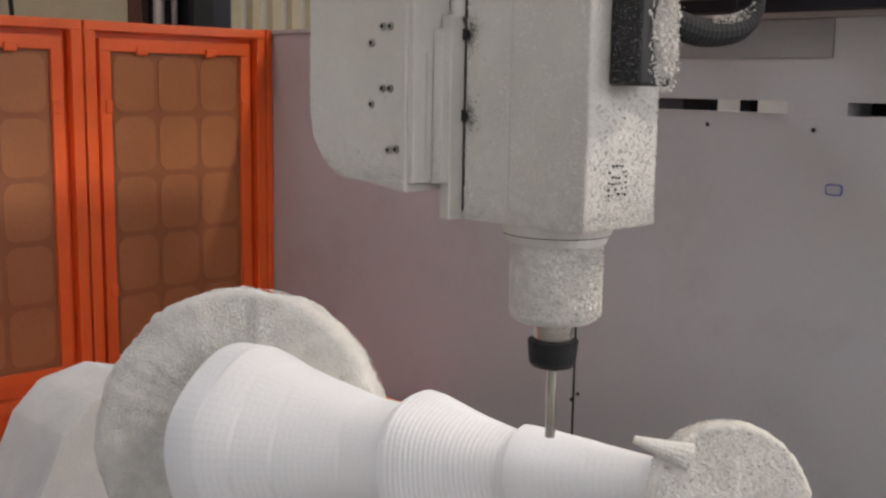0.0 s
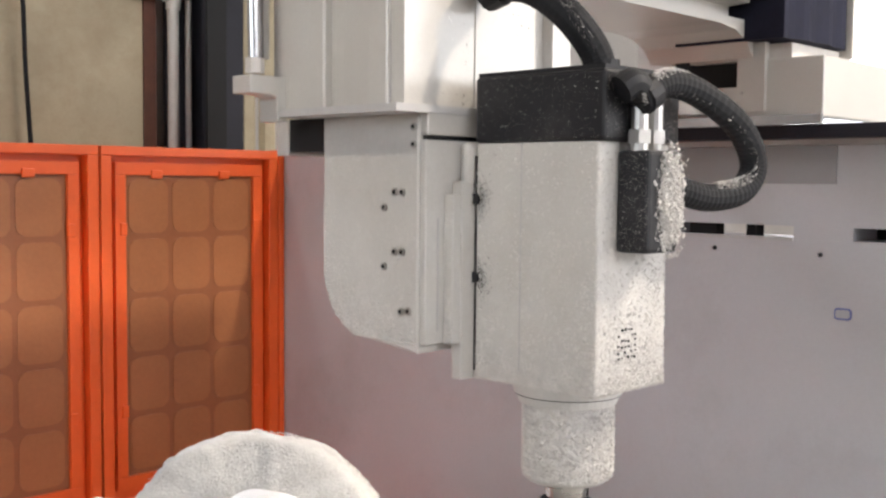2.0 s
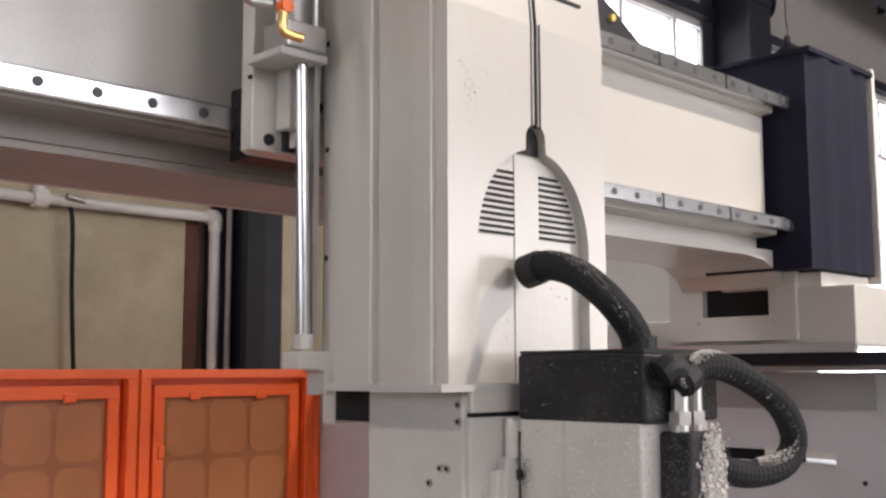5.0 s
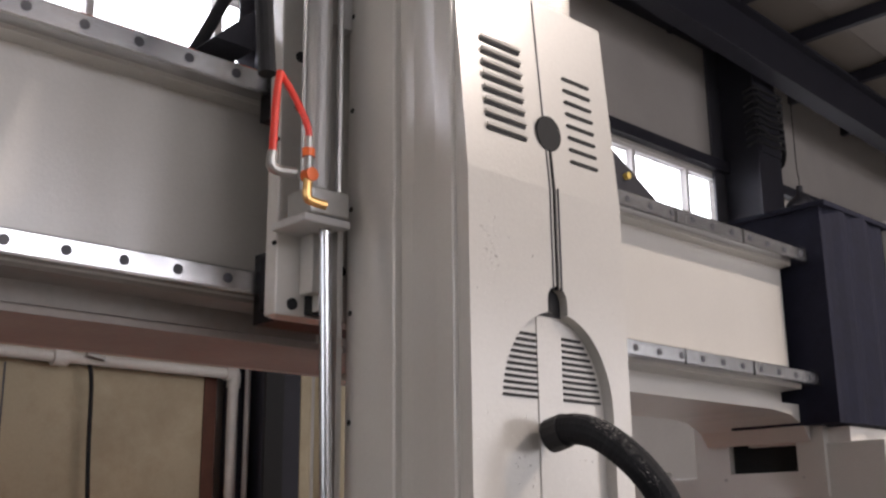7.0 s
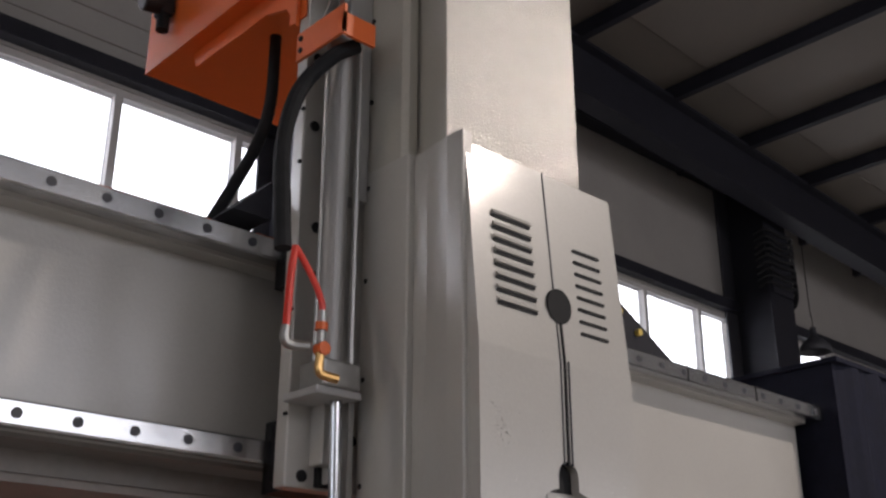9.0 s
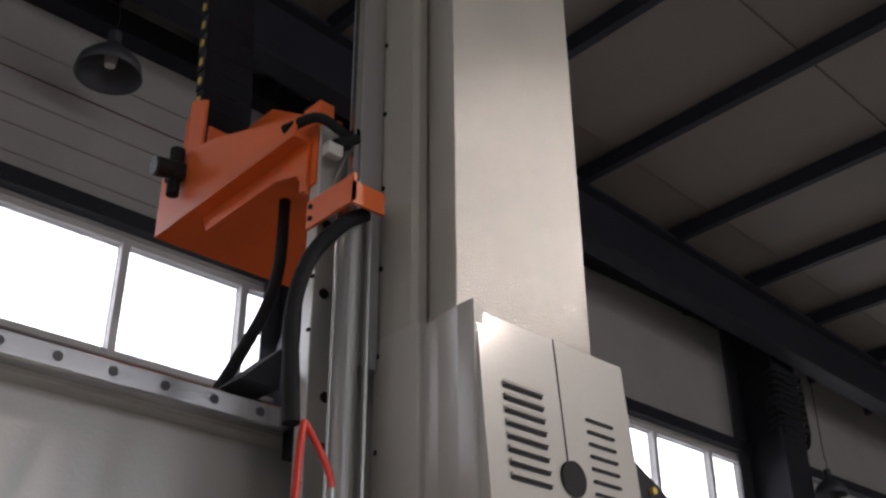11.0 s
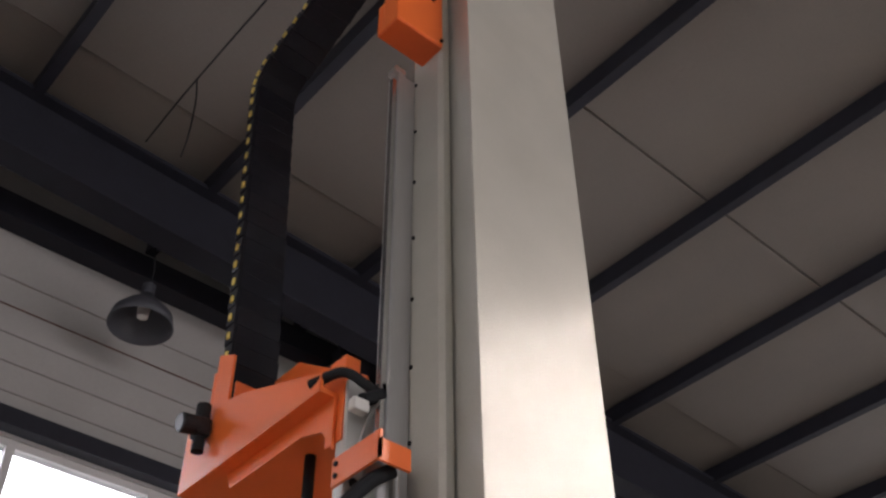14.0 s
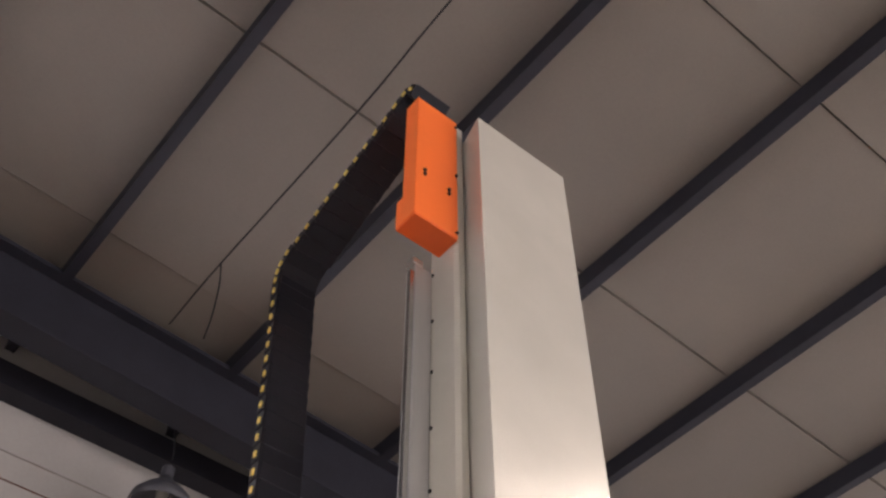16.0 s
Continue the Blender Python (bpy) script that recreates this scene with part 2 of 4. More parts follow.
def tube(points, r, n=12, steps=8, ripple=0.0, smooth=True):
    """A round hose along a smooth path, with optional corrugation."""
    bm = bmesh.new()
    pts = spline(points, steps) if smooth else [Vector(p) for p in points]
    up = Vector((0.3, 0.2, 1)).normalized()
    rings = []
    for i, p in enumerate(pts):
        d = (pts[min(i + 1, len(pts) - 1)] - pts[max(i - 1, 0)]).normalized()
        s = d.cross(up).normalized()
        u = s.cross(d)
        up = u
        rr = r * (1 + (ripple if i % 2 else -ripple))
        rings.append([bm.verts.new(p + rr * (math.cos(2 * math.pi * k / n) * s + math.sin(2 * math.pi * k / n) * u)) for k in range(n)])
    for a, b in zip(rings, rings[1:]):
        for k in range(n):
            bm.faces.new((a[k], a[(k + 1) % n], b[(k + 1) % n], b[k]))
    bm.faces.new(list(reversed(rings[0])))
    bm.faces.new(rings[-1])
    bmesh.ops.recalc_face_normals(bm, faces=bm.faces)
    return bm


def arc(cx, cy, r, a0, a1, n=10):
    return [(cx + r * math.cos(radians(a0 + (a1 - a0) * i / n)), cy + r * math.sin(radians(a0 + (a1 - a0) * i / n))) for i in range(n + 1)]


def rounded(x0, x1, z0, z1, r, n=5):
    return arc(x1 - r, z1 - r, r, 0, 90, n) + arc(x0 + r, z1 - r, r, 90, 180, n) + arc(x0 + r, z0 + r, r, 180, 270, n) + arc(x1 - r, z0 + r, r, 270, 360, n)


# ---- the hall ----
HX0, HX1, HY0, HY1 = -8.0, 16.0, -7.5, 5.54


def roof_z(x):
    return 7.05 - 0.055 * (x - 3.0)


def sheet(name, pts, thick, mat, label, category):
    bm = bmesh.new()
    a = [bm.verts.new(p) for p in pts]
    f = bm.faces.new(a)
    r = bmesh.ops.extrude_face_region(bm, geom=[f])
    bmesh.ops.translate(bm, vec=thick, verts=[v for v in r["geom"] if isinstance(v, bmesh.types.BMVert)])
    bmesh.ops.recalc_face_normals(bm, faces=bm.faces)
    return tagged(put(name, bm, mat), label, category, kind="structure")


tagged(put("floor", B(HX0 - 0.3, HX1 + 0.3, HY0 - 0.3, HY1 + 0.3, -0.2, 0.0), "concrete"), "grey concrete workshop floor with stains", "floor", kind="structure")
tagged(put("ground", B(-600, 600, -600, 600, -0.6, -0.24), "concrete"), "flat grey ground outside the hall", "ground", kind="structure")

# roof lining: long panels with a small step at each joint, one mesh
bm = bmesh.new()
edge_y = [-7.8, -6.1, -4.4, -2.7, -1.0, 0.93, 2.65, 4.35, 5.9]
for j, (ya, yb) in enumerate(zip(edge_y, edge_y[1:])):
    lift = 0.012 if j % 2 else 0.0
    za, zb = roof_z(HX0 - 0.3) + lift, roof_z(HX1 + 0.3) + lift
    g = 0.006
    v = [bm.verts.new(p) for p in ((HX0 - 0.3, ya + g, za), (HX1 + 0.3, ya + g, zb), (HX1 + 0.3, yb - g, zb), (HX0 - 0.3, yb - g, za))]
    w = [bm.verts.new(q.co + Vector((0, 0, 0.1))) for q in v]
    bm.faces.new(v)
    bm.faces.new(list(reversed(w)))
    for i in range(4):
        bm.faces.new((v[i], w[i], w[(i + 1) % 4], v[(i + 1) % 4]))
za, zb = roof_z(HX0 - 0.3) + 0.05, roof_z(HX1 + 0.3) + 0.05
v = [bm.verts.new(p) for p in ((HX0 - 0.3, -7.8, za + 0.06), (HX1 + 0.3, -7.8, zb + 0.06), (HX1 + 0.3, 5.9, zb + 0.06), (HX0 - 0.3, 5.9, za + 0.06))]
bm.faces.new(v)
bmesh.ops.recalc_face_normals(bm, faces=bm.faces)
tagged(put("ceiling", bm, "roof"), "beige-brown roof lining panels with dark joints", "ceiling", kind="structure")


def wall_with_openings(name, x0, x1, z1, openings, y0, y1, mat, label):
    """Wall in the xz plane from boxes round rectangular openings (sorted by x)."""
    bm = bmesh.new()
    cuts = sorted({x0, x1, *[o[0] for o in openings], *[o[1] for o in openings]})
    for a, b in zip(cuts, cuts[1:]):
        mid = (a + b) / 2
        hole = [o for o in openings if o[0] < mid < o[1]]
        if hole:
            o = hole[0]
            if o[2] > 0.01:
                box(bm, a, b, y0, y1, 0, o[2])
            box(bm, a, b, y0, y1, o[3], z1)
        else:
            box(bm, a, b, y0, y1, 0, z1)
    return tagged(put(name, bm, mat), label, "wall", kind="structure")


W0, W1 = 4.45, 5.25
wall_with_openings("wall_north", HX0, HX1, 7.9, [(-4.0, 3.9, W0, W1), (5.2, 9.2, W0, W1), (9.85, 11.2, W0, W1), (11.2, 15.0, 1.0, W1)], HY1, HY1 + 0.18, "upperwall", "grey-beige sheet steel hall wall under high windows")
# south wall is out of view; its windows and gate are added
wall_with_openings("wall_south", HX0, HX1, 7.9, [(-6.0, -1.2, 3.6, 5.6), (-0.8, 6.8, 3.6, 5.6), (7.2, 14.0, 0.0, 4.6)], HY0 - 0.18, HY0, "upperwall", "unseen plain sheet steel hall wall with added high windows and a gate")
tagged(put("wall_east", B(HX1, HX1 + 0.18, HY0, HY1, 0, 7.9), "upperwall"), "plain sheet steel hall wall", "wall", kind="structure")
# the opening in this unseen wall is added to suit the west fill
bm = bmesh.new()
for y0, y1, z0, z1 in ((HY0, -3.0, 0, 7.9), (2.5, HY1, 0, 7.9), (-3.0, 2.5, 0, 2.4), (-3.0, 2.5, 4.9, 7.9)):
    box(bm, HX0 - 0.18, HX0, y0, y1, z0, z1)
tagged(put("wall_west", bm, "upperwall"), "unseen plain sheet steel hall wall with an opening added for fill light", "wall", kind="structure")
# horizontal strips high on the north wall, in place of strung cables
for k in range(5):
    z = 5.52 + 0.19 * k
    tagged(put("trim", B(HX0, 4.9, HY1 - 0.008, HY1 + 0.002, z, z + 0.006), "rust" if k == 3 else "flange"), "thin dark strip standing for a cable strung along the wall", "trim", kind="structure")


def window_band(name, x0, x1, mulls):
    e = thing(name, "wide hall window with white frames, blown-out daylight behind", "window", (x0, HY1, W0), kind="structure")
    e.location = (0, 0, 0)
    y0, y1 = HY1 + 0.02, HY1 + 0.09
    part("window_frame", B(x0, x1, y0, y1, W1 - 0.045, W1), "winframe", e)
    part("window_frame", B(x0, x1, y0, y1, W0, W0 + 0.045), "winframe", e)
    part("window_sill", B(x0, x1, HY1 - 0.05, HY1 + 0.02, W0 - 0.03, W0), "winframe", e)
    edges = [x0] + mulls + [x1]
    for m in edges:
        part("mullion", B(m - 0.026, m + 0.026, y0 - 0.004, y1 + 0.004, W0, W1), "winframe", e)
    for a, b in zip(edges, edges[1:]):
        p = part("pane", B(a + 0.026, b - 0.026, y0 + 0.03, y0 + 0.036, W0 + 0.045, W1 - 0.045), "glass", e)
        p.visible_shadow = False
    return e


window_band("window_1", -4.0, 3.9, [-3.04, -2.14, -1.24, -0.34, 0.56, 1.50, 2.40, 3.27])
window_band("window_2", 5.2, 9.2, [5.95, 6.83, 7.71, 8.58])
window_band("window_3", 9.85, 15.0, [10.45, 11.35, 12.25, 13.15, 14.05])
# bright sky outside
tagged(put("backdrop", B(-60, 80, 30, 30.2, -2, 40), "sky"), "bright overcast sky outside the windows", "sky", kind="structure")

# dark steel frame: rafters, wall rail, columns, purlins
def rafter(y):
    e = thing("rafter", "dark-painted steel roof rafter with flanges", "roof beam", group="roof beams", kind="structure")
    for nm, dy0, dy1, a, b in (("flange", -0.10, 0.10, 0.10, 0.13), ("web", -0.012, 0.012, 0.13, 0.60), ("flange", -0.10, 0.10, 0.60, 0.63)):
        bm = bmesh.new()
        v = [bm.verts.new((x, y + dy, roof_z(x) - 0.02 - dz)) for x in (HX0, HX1) for dy in (dy0, dy1) for dz in (a, b)]
        for f in ((0, 1, 3, 2), (4, 6, 7, 5), (0, 4, 5, 1), (2, 3, 7, 6), (0, 2, 6, 4), (1, 5, 7, 3)):
            bm.faces.new([v[i] for i in f])
        bmesh.ops.recalc_face_normals(bm, faces=bm.faces)
        part(nm, bm, "frame", e)
    return e


rafter(4.80)
rafter(-1.6)
for x in (-7.0, -5.75, -4.5, -3.2, -1.75, -0.45, 0.80, 2.03, 3.29, 4.63, 5.90, 7.2, 8.4, 9.5, 10.75, 12.0, 13.25, 14.5):
    z = roof_z(x)
    bm = bmesh.new()
    box(bm, x - 0.035, x + 0.035, HY0, HY1, z - 0.03, z - 0.012)
    box(bm, x - 0.035, x - 0.022, HY0, HY1, z - 0.15, z - 0.03)
    box(bm, x - 0.022, x + 0.035, HY0, HY1, z - 0.15, z - 0.135)
    tagged(put("purlin", bm, "frame"), "dark steel roof purlin of C section", "purlin", group="roof purlins", kind="structure")
tagged(put("wall_rail", B(HX0, HX1, HY1 - 0.16, HY1 - 0.002, 6.62, 6.80), "frame"), "dark steel rail along the hall wall", "wall rail", kind="structure")
tagged(put("wall_rail", B(HX0, HX1, HY1 - 0.10, HY1 - 0.002, 5.27, 5.38), "frame"), "dark steel rail over the windows", "wall rail", kind="structure")


def column(x0, x1, y0, z1, name="steel_column"):
    e = thing(name, "dark-painted steel hall column of I section", "column", group="hall columns", kind="structure")
    part("flange", B(x0, x1, y0, y0 + 0.03, 0, z1, bevel=0.004), "frame", e)
    part("flange", B(x0, x1, HY1 - 0.03, HY1 - 0.003, 0, z1, bevel=0.004), "framelight", e)
    m = (x0 + x1) / 2
    part("web", B(m - 0.012, m + 0.012, y0 + 0.03, HY1 - 0.03, 0, z1), "frame", e)
    return e


column(9.0, 9.42, 5.0, 6.7)
e = thing("cable_bundle", "dark bundle of cables strapped to the hall column", "cables")
rnd_c = random.Random(5)
for k in range(9):
    z = 5.42 + 0.07 * k
    part("cable", tube([(8.97, 5.1, z), (8.96, 4.97, z + 0.02), (9.2, 4.955, z + rnd_c.uniform(-0.02, 0.02)), (9.44, 4.96, z + 0.03), (9.50 + rnd_c.uniform(0, 0.1), 5.1, z - rnd_c.uniform(0, 0.12)), (9.46, 5.3, z)], 0.018, 8, steps=4), "black", e)
part("strap_plate", B(9.02, 9.40, 4.975, 4.998, 5.35, 6.05), "frame", e)
col = column(3.40, 3.66, 5.1, 6.7)
# added thin strip gives the column's left half its recess shade as colour
part("dark_half", B(3.402, 3.53, 5.080, 5.097, 0.0, 2.98, bevel=0.003), "hole", col, "near-black strip standing for the dark recess in the column's left half")
part("dark_half_cap", B(3.44, 3.47, 5.078, 5.094, 2.985, 3.05), "black", col)


def high_bay(at, r):
    e = thing("high_bay_lamp", "grey metal high bay lamp hanging on a wire, unlit where in view", "lamp", group="hall lamps")
    x, y, z = at
    bm = bmesh.new()
    prof = [(0.05 * r, 0.95 * r), (0.22 * r, 0.95 * r), (0.30 * r, 0.72 * r), (0.62 * r, 0.5 * r), (0.92 * r, 0.15 * r), (1.0 * r, -0.25 * r), (0.97 * r, -0.25 * r), (0.88 * r, 0.12 * r), (0.58 * r, 0.45 * r), (0.26 * r, 0.66 * r)]
    n = 28
    rings = [[bm.verts.new((x + p * math.cos(2 * math.pi * k / n), y + p * math.sin(2 * math.pi * k / n), z + h)) for k in range(n)] for p, h in prof]
    for a, b in zip(rings, rings[1:]):
        for k in range(n):
            bm.faces.new((a[k], a[(k + 1) % n], b[(k + 1) % n], b[k]))
    part("shade", bm, "framelight" if y > 0 else "brushed", e, smooth=True)
    part("lamp_holder", C((x, y, z + 0.9 * r), (x, y, z + 1.35 * r), 0.2 * r), "framelight", e)
    part("bulb", C((x, y, z + 0.1 * r), (x, y, z + 0.75 * r), 0.16 * r, 0.22 * r), "pipe", e, "pale glass bulb")
    part("wire", tube([(x, y, z + 1.3 * r), (x + 0.01, y, z + 2 * r), (x - 0.015, y, z + 3 * r), (x, y, roof_z(x) + 0.01)], 0.005, 6), "black", e)
    return e


high_bay((1.87, 5.0, 5.98), 0.20)
high_bay((9.55, 4.9, 4.86), 0.16)
high_bay(LAMP, 0.22)
# shades for the four added fill lamps
for lx, ly in ((-3.0, -2.35), (-3.0, 1.6), (12.0, -2.35), (12.0, 1.6)):
    high_bay((lx, ly, 5.9), 0.22)

# thin sagging wire under the roof
tagged(put("ceiling_wire", tube([(1.45, 0.3, 7.0), (1.45, 1.73, 6.995), (1.475, 2.56, 6.99), (1.475, 3.98, 7.0), (1.49, 4.63, 7.0)], 0.0055, 6), "black"), "thin black cable strung under the roof", "cable")
tagged(put("ceiling_wire", tube([(1.475, 3.98, 7.0), (1.53, 4.06, 6.9), (1.575, 4.17, 6.74), (1.581, 4.227, 6.6)], 0.0055, 6), "black"), "thin black cable hanging under the roof", "cable")

# lower part of the north wall behind the fence: corrugated sheet, door leaf, pipes
e = thing("corrugated_wall", "beige corrugated steel wall sheeting", "wall cladding", kind="structure")
x = 3.62
k = 0
while x < 5.4:
    part("rib", prism([(x, HY1 - 0.002), (x + 0.03, HY1 - 0.03), (x + 0.10, HY1 - 0.03), (x + 0.13, HY1 - 0.002)], "z", 0.0, 2.8), "hallwall", e)
    x += 0.155
tagged(put("wall_rail", B(2.0, 6.0, HY1 - 0.10, HY1 - 0.035, 2.80, 2.95), "pipe"), "pale steel rail on the hall wall", "wall rail", kind="structure")

e = thing("sliding_door", "closed beige sheet metal sliding door, scratched, brown edge", "door", kind="structure")
part("leaf", B(0.2, 3.22, HY1 - 0.09, HY1 - 0.03, 0.0, 2.68, bevel=0.004), "hallwall", e)
part("edge_post", B(3.22, 3.30, HY1 - 0.10, HY1 - 0.03, 0.0, 2.70), "rust", e, "brown oxide door edge")
part("seam", B(2.05, 2.06, HY1 - 0.094, HY1 - 0.09, 0.0, 2.66), "framelight", e)
part("header", B(0.2, 3.34, HY1 - 0.16, HY1 - 0.03, 2.70, 2.86), "hallwall", e)
part("track", B(0.2, 3.34, HY1 - 0.10, HY1 - 0.03, 2.94, 3.06), "greyplate", e)
for x in (0.9, 1.7, 2.5, 3.1):
    part("track_hanger", B(x - 0.03, x + 0.03, HY1 - 0.17, HY1 - 0.10, 2.86, 3.0, bevel=0.004), "framelight", e)

e = thing("wall_pipe", "white painted pipework with elbows along the wall", "pipe")
part("run", C((0.2, 5.36, 2.90), (3.44, 5.36, 2.90), 0.026), "pipe", e)
part("run", C((0.2, 5.36, 2.70), (3.36, 5.36, 2.70), 0.032), "pipe", e)
part("drop", C((3.36, 5.36, 0.0), (3.36, 5.36, 2.70), 0.032), "pipe", e)
part("drop", C((3.46, 5.36, 0.0), (3.46, 5.36, 2.90), 0.018), "pipe", e)
part("elbow", tube([(3.30, 5.36, 2.70), (3.36, 5.36, 2.70), (3.36, 5.36, 2.62)], 0.042, 12), "pipe", e)
part("coupling", C((2.78, 5.36, 2.90), (2.9, 5.36, 2.90), 0.036), "pipe", e)
part("coupling", C((2.26, 5.36, 2.70), (2.34, 5.36, 2.70), 0.05), "pipe", e)
part("riser", C((2.30, 5.36, 2.66), (2.30, 5.36, 2.94), 0.034), "pipe", e)
part("valve", C((2.78, 5.30, 2.90), (2.86, 5.30, 2.90), 0.02), "brushed", e)
part("valve", C((2.42, 5.30, 2.72), (2.52, 5.30, 2.70), 0.016), "brushed", e)
tagged(put("hanging_cable", tube([(2.42, 5.36, 2.72), (2.48, 5.36, 2.62), (2.50, 5.37, 2.2), (2.53, 5.37, 1.7)], 0.012, 8), "black"), "black cable hanging down the sliding door", "cable")

# ---- enclosure: orange fence and grey side wall ----
OY = 4.55


def fence_panel(x0, x1):
    e = thing("fence_panel", "orange steel fence panel with amber translucent sheet, dusty", "fence panel", group="orange fence panels")
    zt = 1.81
    part("top_rail", B(x0, x1, OY - 0.02, OY + 0.05, zt - 0.045, zt, bevel=0.004), "orange", e)
    part("bottom_rail", B(x0, x1, OY - 0.02, OY + 0.05, 0.03, 0.12, bevel=0.004), "orange", e)
    for a in (x0, x1 - 0.055):
        part("post", B(a, a + 0.055, OY - 0.02, OY + 0.05, 0.12, zt - 0.045, bevel=0.004), "orange", e)
    # inner sash
    ix0, ix1, iz0, iz1 = x0 + 0.095, x1 - 0.095, 0.17, zt - 0.075
    part("sash", B(ix0 - 0.012, ix1 + 0.012, OY + 0.005, OY + 0.035, iz1 - 0.06, iz1, bevel=0.003), "orange", e)
    part("sash", B(ix0 - 0.012, ix1 + 0.012, OY + 0.005, OY + 0.035, iz0, iz0 + 0.06, bevel=0.003), "orange", e)
    for a in (ix0 - 0.012, ix1 - 0.045):
        part("sash", B(a, a + 0.057, OY + 0.004, OY + 0.034, iz0 + 0.06, iz1 - 0.06, bevel=0.003), "orange", e)
    part("backing", B(x0 + 0.05, x1 - 0.05, OY + 0.036, OY + 0.046, 0.1, zt - 0.04), "orange", e)
    part("sheet", B(ix0 + 0.04, ix1 - 0.04, OY + 0.024, OY + 0.034, iz0 + 0.05, iz1 - 0.05), "panel", e, "amber translucent plastic sheet")
    gx0, gx1, gz0, gz1 = ix0 + 0.055, ix1 - 0.055, iz0 + 0.07, iz1 - 0.065
    n, m = 3, 5
    cw, ch = (gx1 - gx0) / n, (gz1 - gz0) / m
    for i in range(n):
        for j in range(m):
            part("cell", prism(rounded(gx0 + i * cw + 0.012, gx0 + (i + 1) * cw - 0.012, gz0 + j * ch + 0.014, gz0 + (j + 1) * ch - 0.014, 0.05), "y", OY + 0.0205, OY + 0.026), "cell", e)
    for a in (x0 + 0.3 * (x1 - x0), x0 + 0.68 * (x1 - x0)):
        part("clip", B(a - 0.03, a + 0.03, OY - 0.004, OY + 0.01, iz1 - 0.075, iz1 - 0.035, bevel=0.005), "orange", e)
    for z in (0.55, 1.42):
        for a in (ix0 + 0.03, ix1 - 0.03):
            part("clip", B(a - 0.018, a + 0.018, OY - 0.004, OY + 0.01, z - 0.03, z + 0.03, bevel=0.005), "orange", e)
    return e


fence_panel(2.46, 3.47)
fence_panel(1.44, 2.45)
fence_panel(0.42, 1.43)
fence_panel(-0.60, 0.41)
tagged(put("corner_post", B(3.472, 3.506, OY - 0.03, OY + 0.06, 0.0, 1.815, bevel=0.005), "orange"), "orange steel corner post of the fence", "post")
tagged(put("base_tray", B(-0.6, 3.47, OY - 1.3, OY - 0.03, 0.0, 0.06, bevel=0.006), "orange"), "orange painted steel tray along the fence foot", "tray")

GX = 3.51
e = thing("side_wall", "grey painted steel machine side wall with narrow slots", "machine wall", kind="structure")
ST0, ST1 = 1.47, 1.515
part("lower_plate", B(GX, GX + 0.25, -1.5, OY + 0.06, 0.0, ST0), "grey", e)
part("upper_plate", B(GX, GX + 0.25, -1.5, OY + 0.06, ST1, 1.79), "grey", e)
cuts = [(-1.5, 1.17), (1.46, 1.67), (2.25, 3.87), (4.03, OY + 0.06)]
for a, b in cuts:
    part("slot_web", B(GX + 0.003, GX + 0.25, a, b, ST0, ST1), "grey", e)
# dark blocks behind the slots carry their inner shade as colour
part("slot_shade_liner", B(GX + 0.20, GX + 0.24, 1.17, 1.46, ST0, ST1), "hole", e)
part("slot_shade_liner", B(GX + 0.20, GX + 0.24, 3.87, 4.03, ST0, ST1), "hole", e)
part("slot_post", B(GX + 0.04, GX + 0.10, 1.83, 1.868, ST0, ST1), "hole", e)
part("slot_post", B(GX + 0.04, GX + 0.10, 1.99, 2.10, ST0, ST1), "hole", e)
part("slot_shade_liner", B(GX + 0.04, GX + 0.10, 2.10, 2.25, ST0, ST1), "framelight", e)
part("slot_lip", B(GX - 0.006, GX + 0.02, 1.67, 2.2, ST0 - 0.008, ST0 + 0.004), "greyplate", e)
part("cap_rail", B(GX - 0.012, GX + 0.25, -1.5, OY + 0.06, 1.793, 1.812), "greyplate", e)
part("clear_sheet", B(GX - 0.008, GX - 0.003, 1.52, 2.2, 1.66, 1.79), "clear", e, "thin clear plastic sheet")
for y, z in ((1.97, 1.425), (1.57, 1.42), (2.53, 0.27), (2.5, 0.3)):
    part("screw", C((GX - 0.004, y, z), (GX + 0.003, y, z), 0.008, n=10), "hole", e)
part("joint", B(GX - 0.002, GX + 0.004, 2.517, 2.527, 0.02, 0.62), "hole", e)
part("label", prism(rounded(1.455, 1.515, 1.205, 1.245, 0.012), "x", GX - 0.003, GX + 0.002), "bluetag", e)
part("label_face", prism(rounded(1.461, 1.509, 1.211, 1.239, 0.009), "x", GX - 0.006, GX - 0.003), "paper", e)
# pale workshop wall seen through the slot
tagged(put("partition", B(5.2, 5.26, -1.5, 4.4, 0, 1.75), "pipe"), "pale partition beyond the machine wall", "partition", kind="structure")

# ---- gantry beam ----
e = thing("gantry_beam", "ivory painted gantry beam of a milling machine with two steel guide rails", "gantry beam")
BX0, BX1 = -2.5, 3.22
part("body", prism([(1.74, 2.31), (1.74, 2.655), (1.70, 2.658), (1.70, 2.73), (2.14, 2.73), (2.14, 2.252), (1.70, 2.252), (1.70, 2.305)], "x", BX0, BX1), "ivory", e)
# left stretch darker than the ivory right one: shade under the rail as colour
FL = [(1.702, 2.252), (1.702, 2.244), (1.777, 2.24), (1.777, 2.20), (2.138, 2.20), (2.138, 2.252)]
part("lower_flange", prism(FL, "x", BX0, 1.3), "flange", e, "lower flange in grey primer, darkened for the shade under the rail")
part("lower_flange", prism(FL, "x", 1.3, BX1), "ivory", e)
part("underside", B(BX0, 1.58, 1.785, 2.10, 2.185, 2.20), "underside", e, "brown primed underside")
part("back_lip", B(BX0, BX1, 2.10, 2.15, 2.19, 2.22), "greyplate", e)
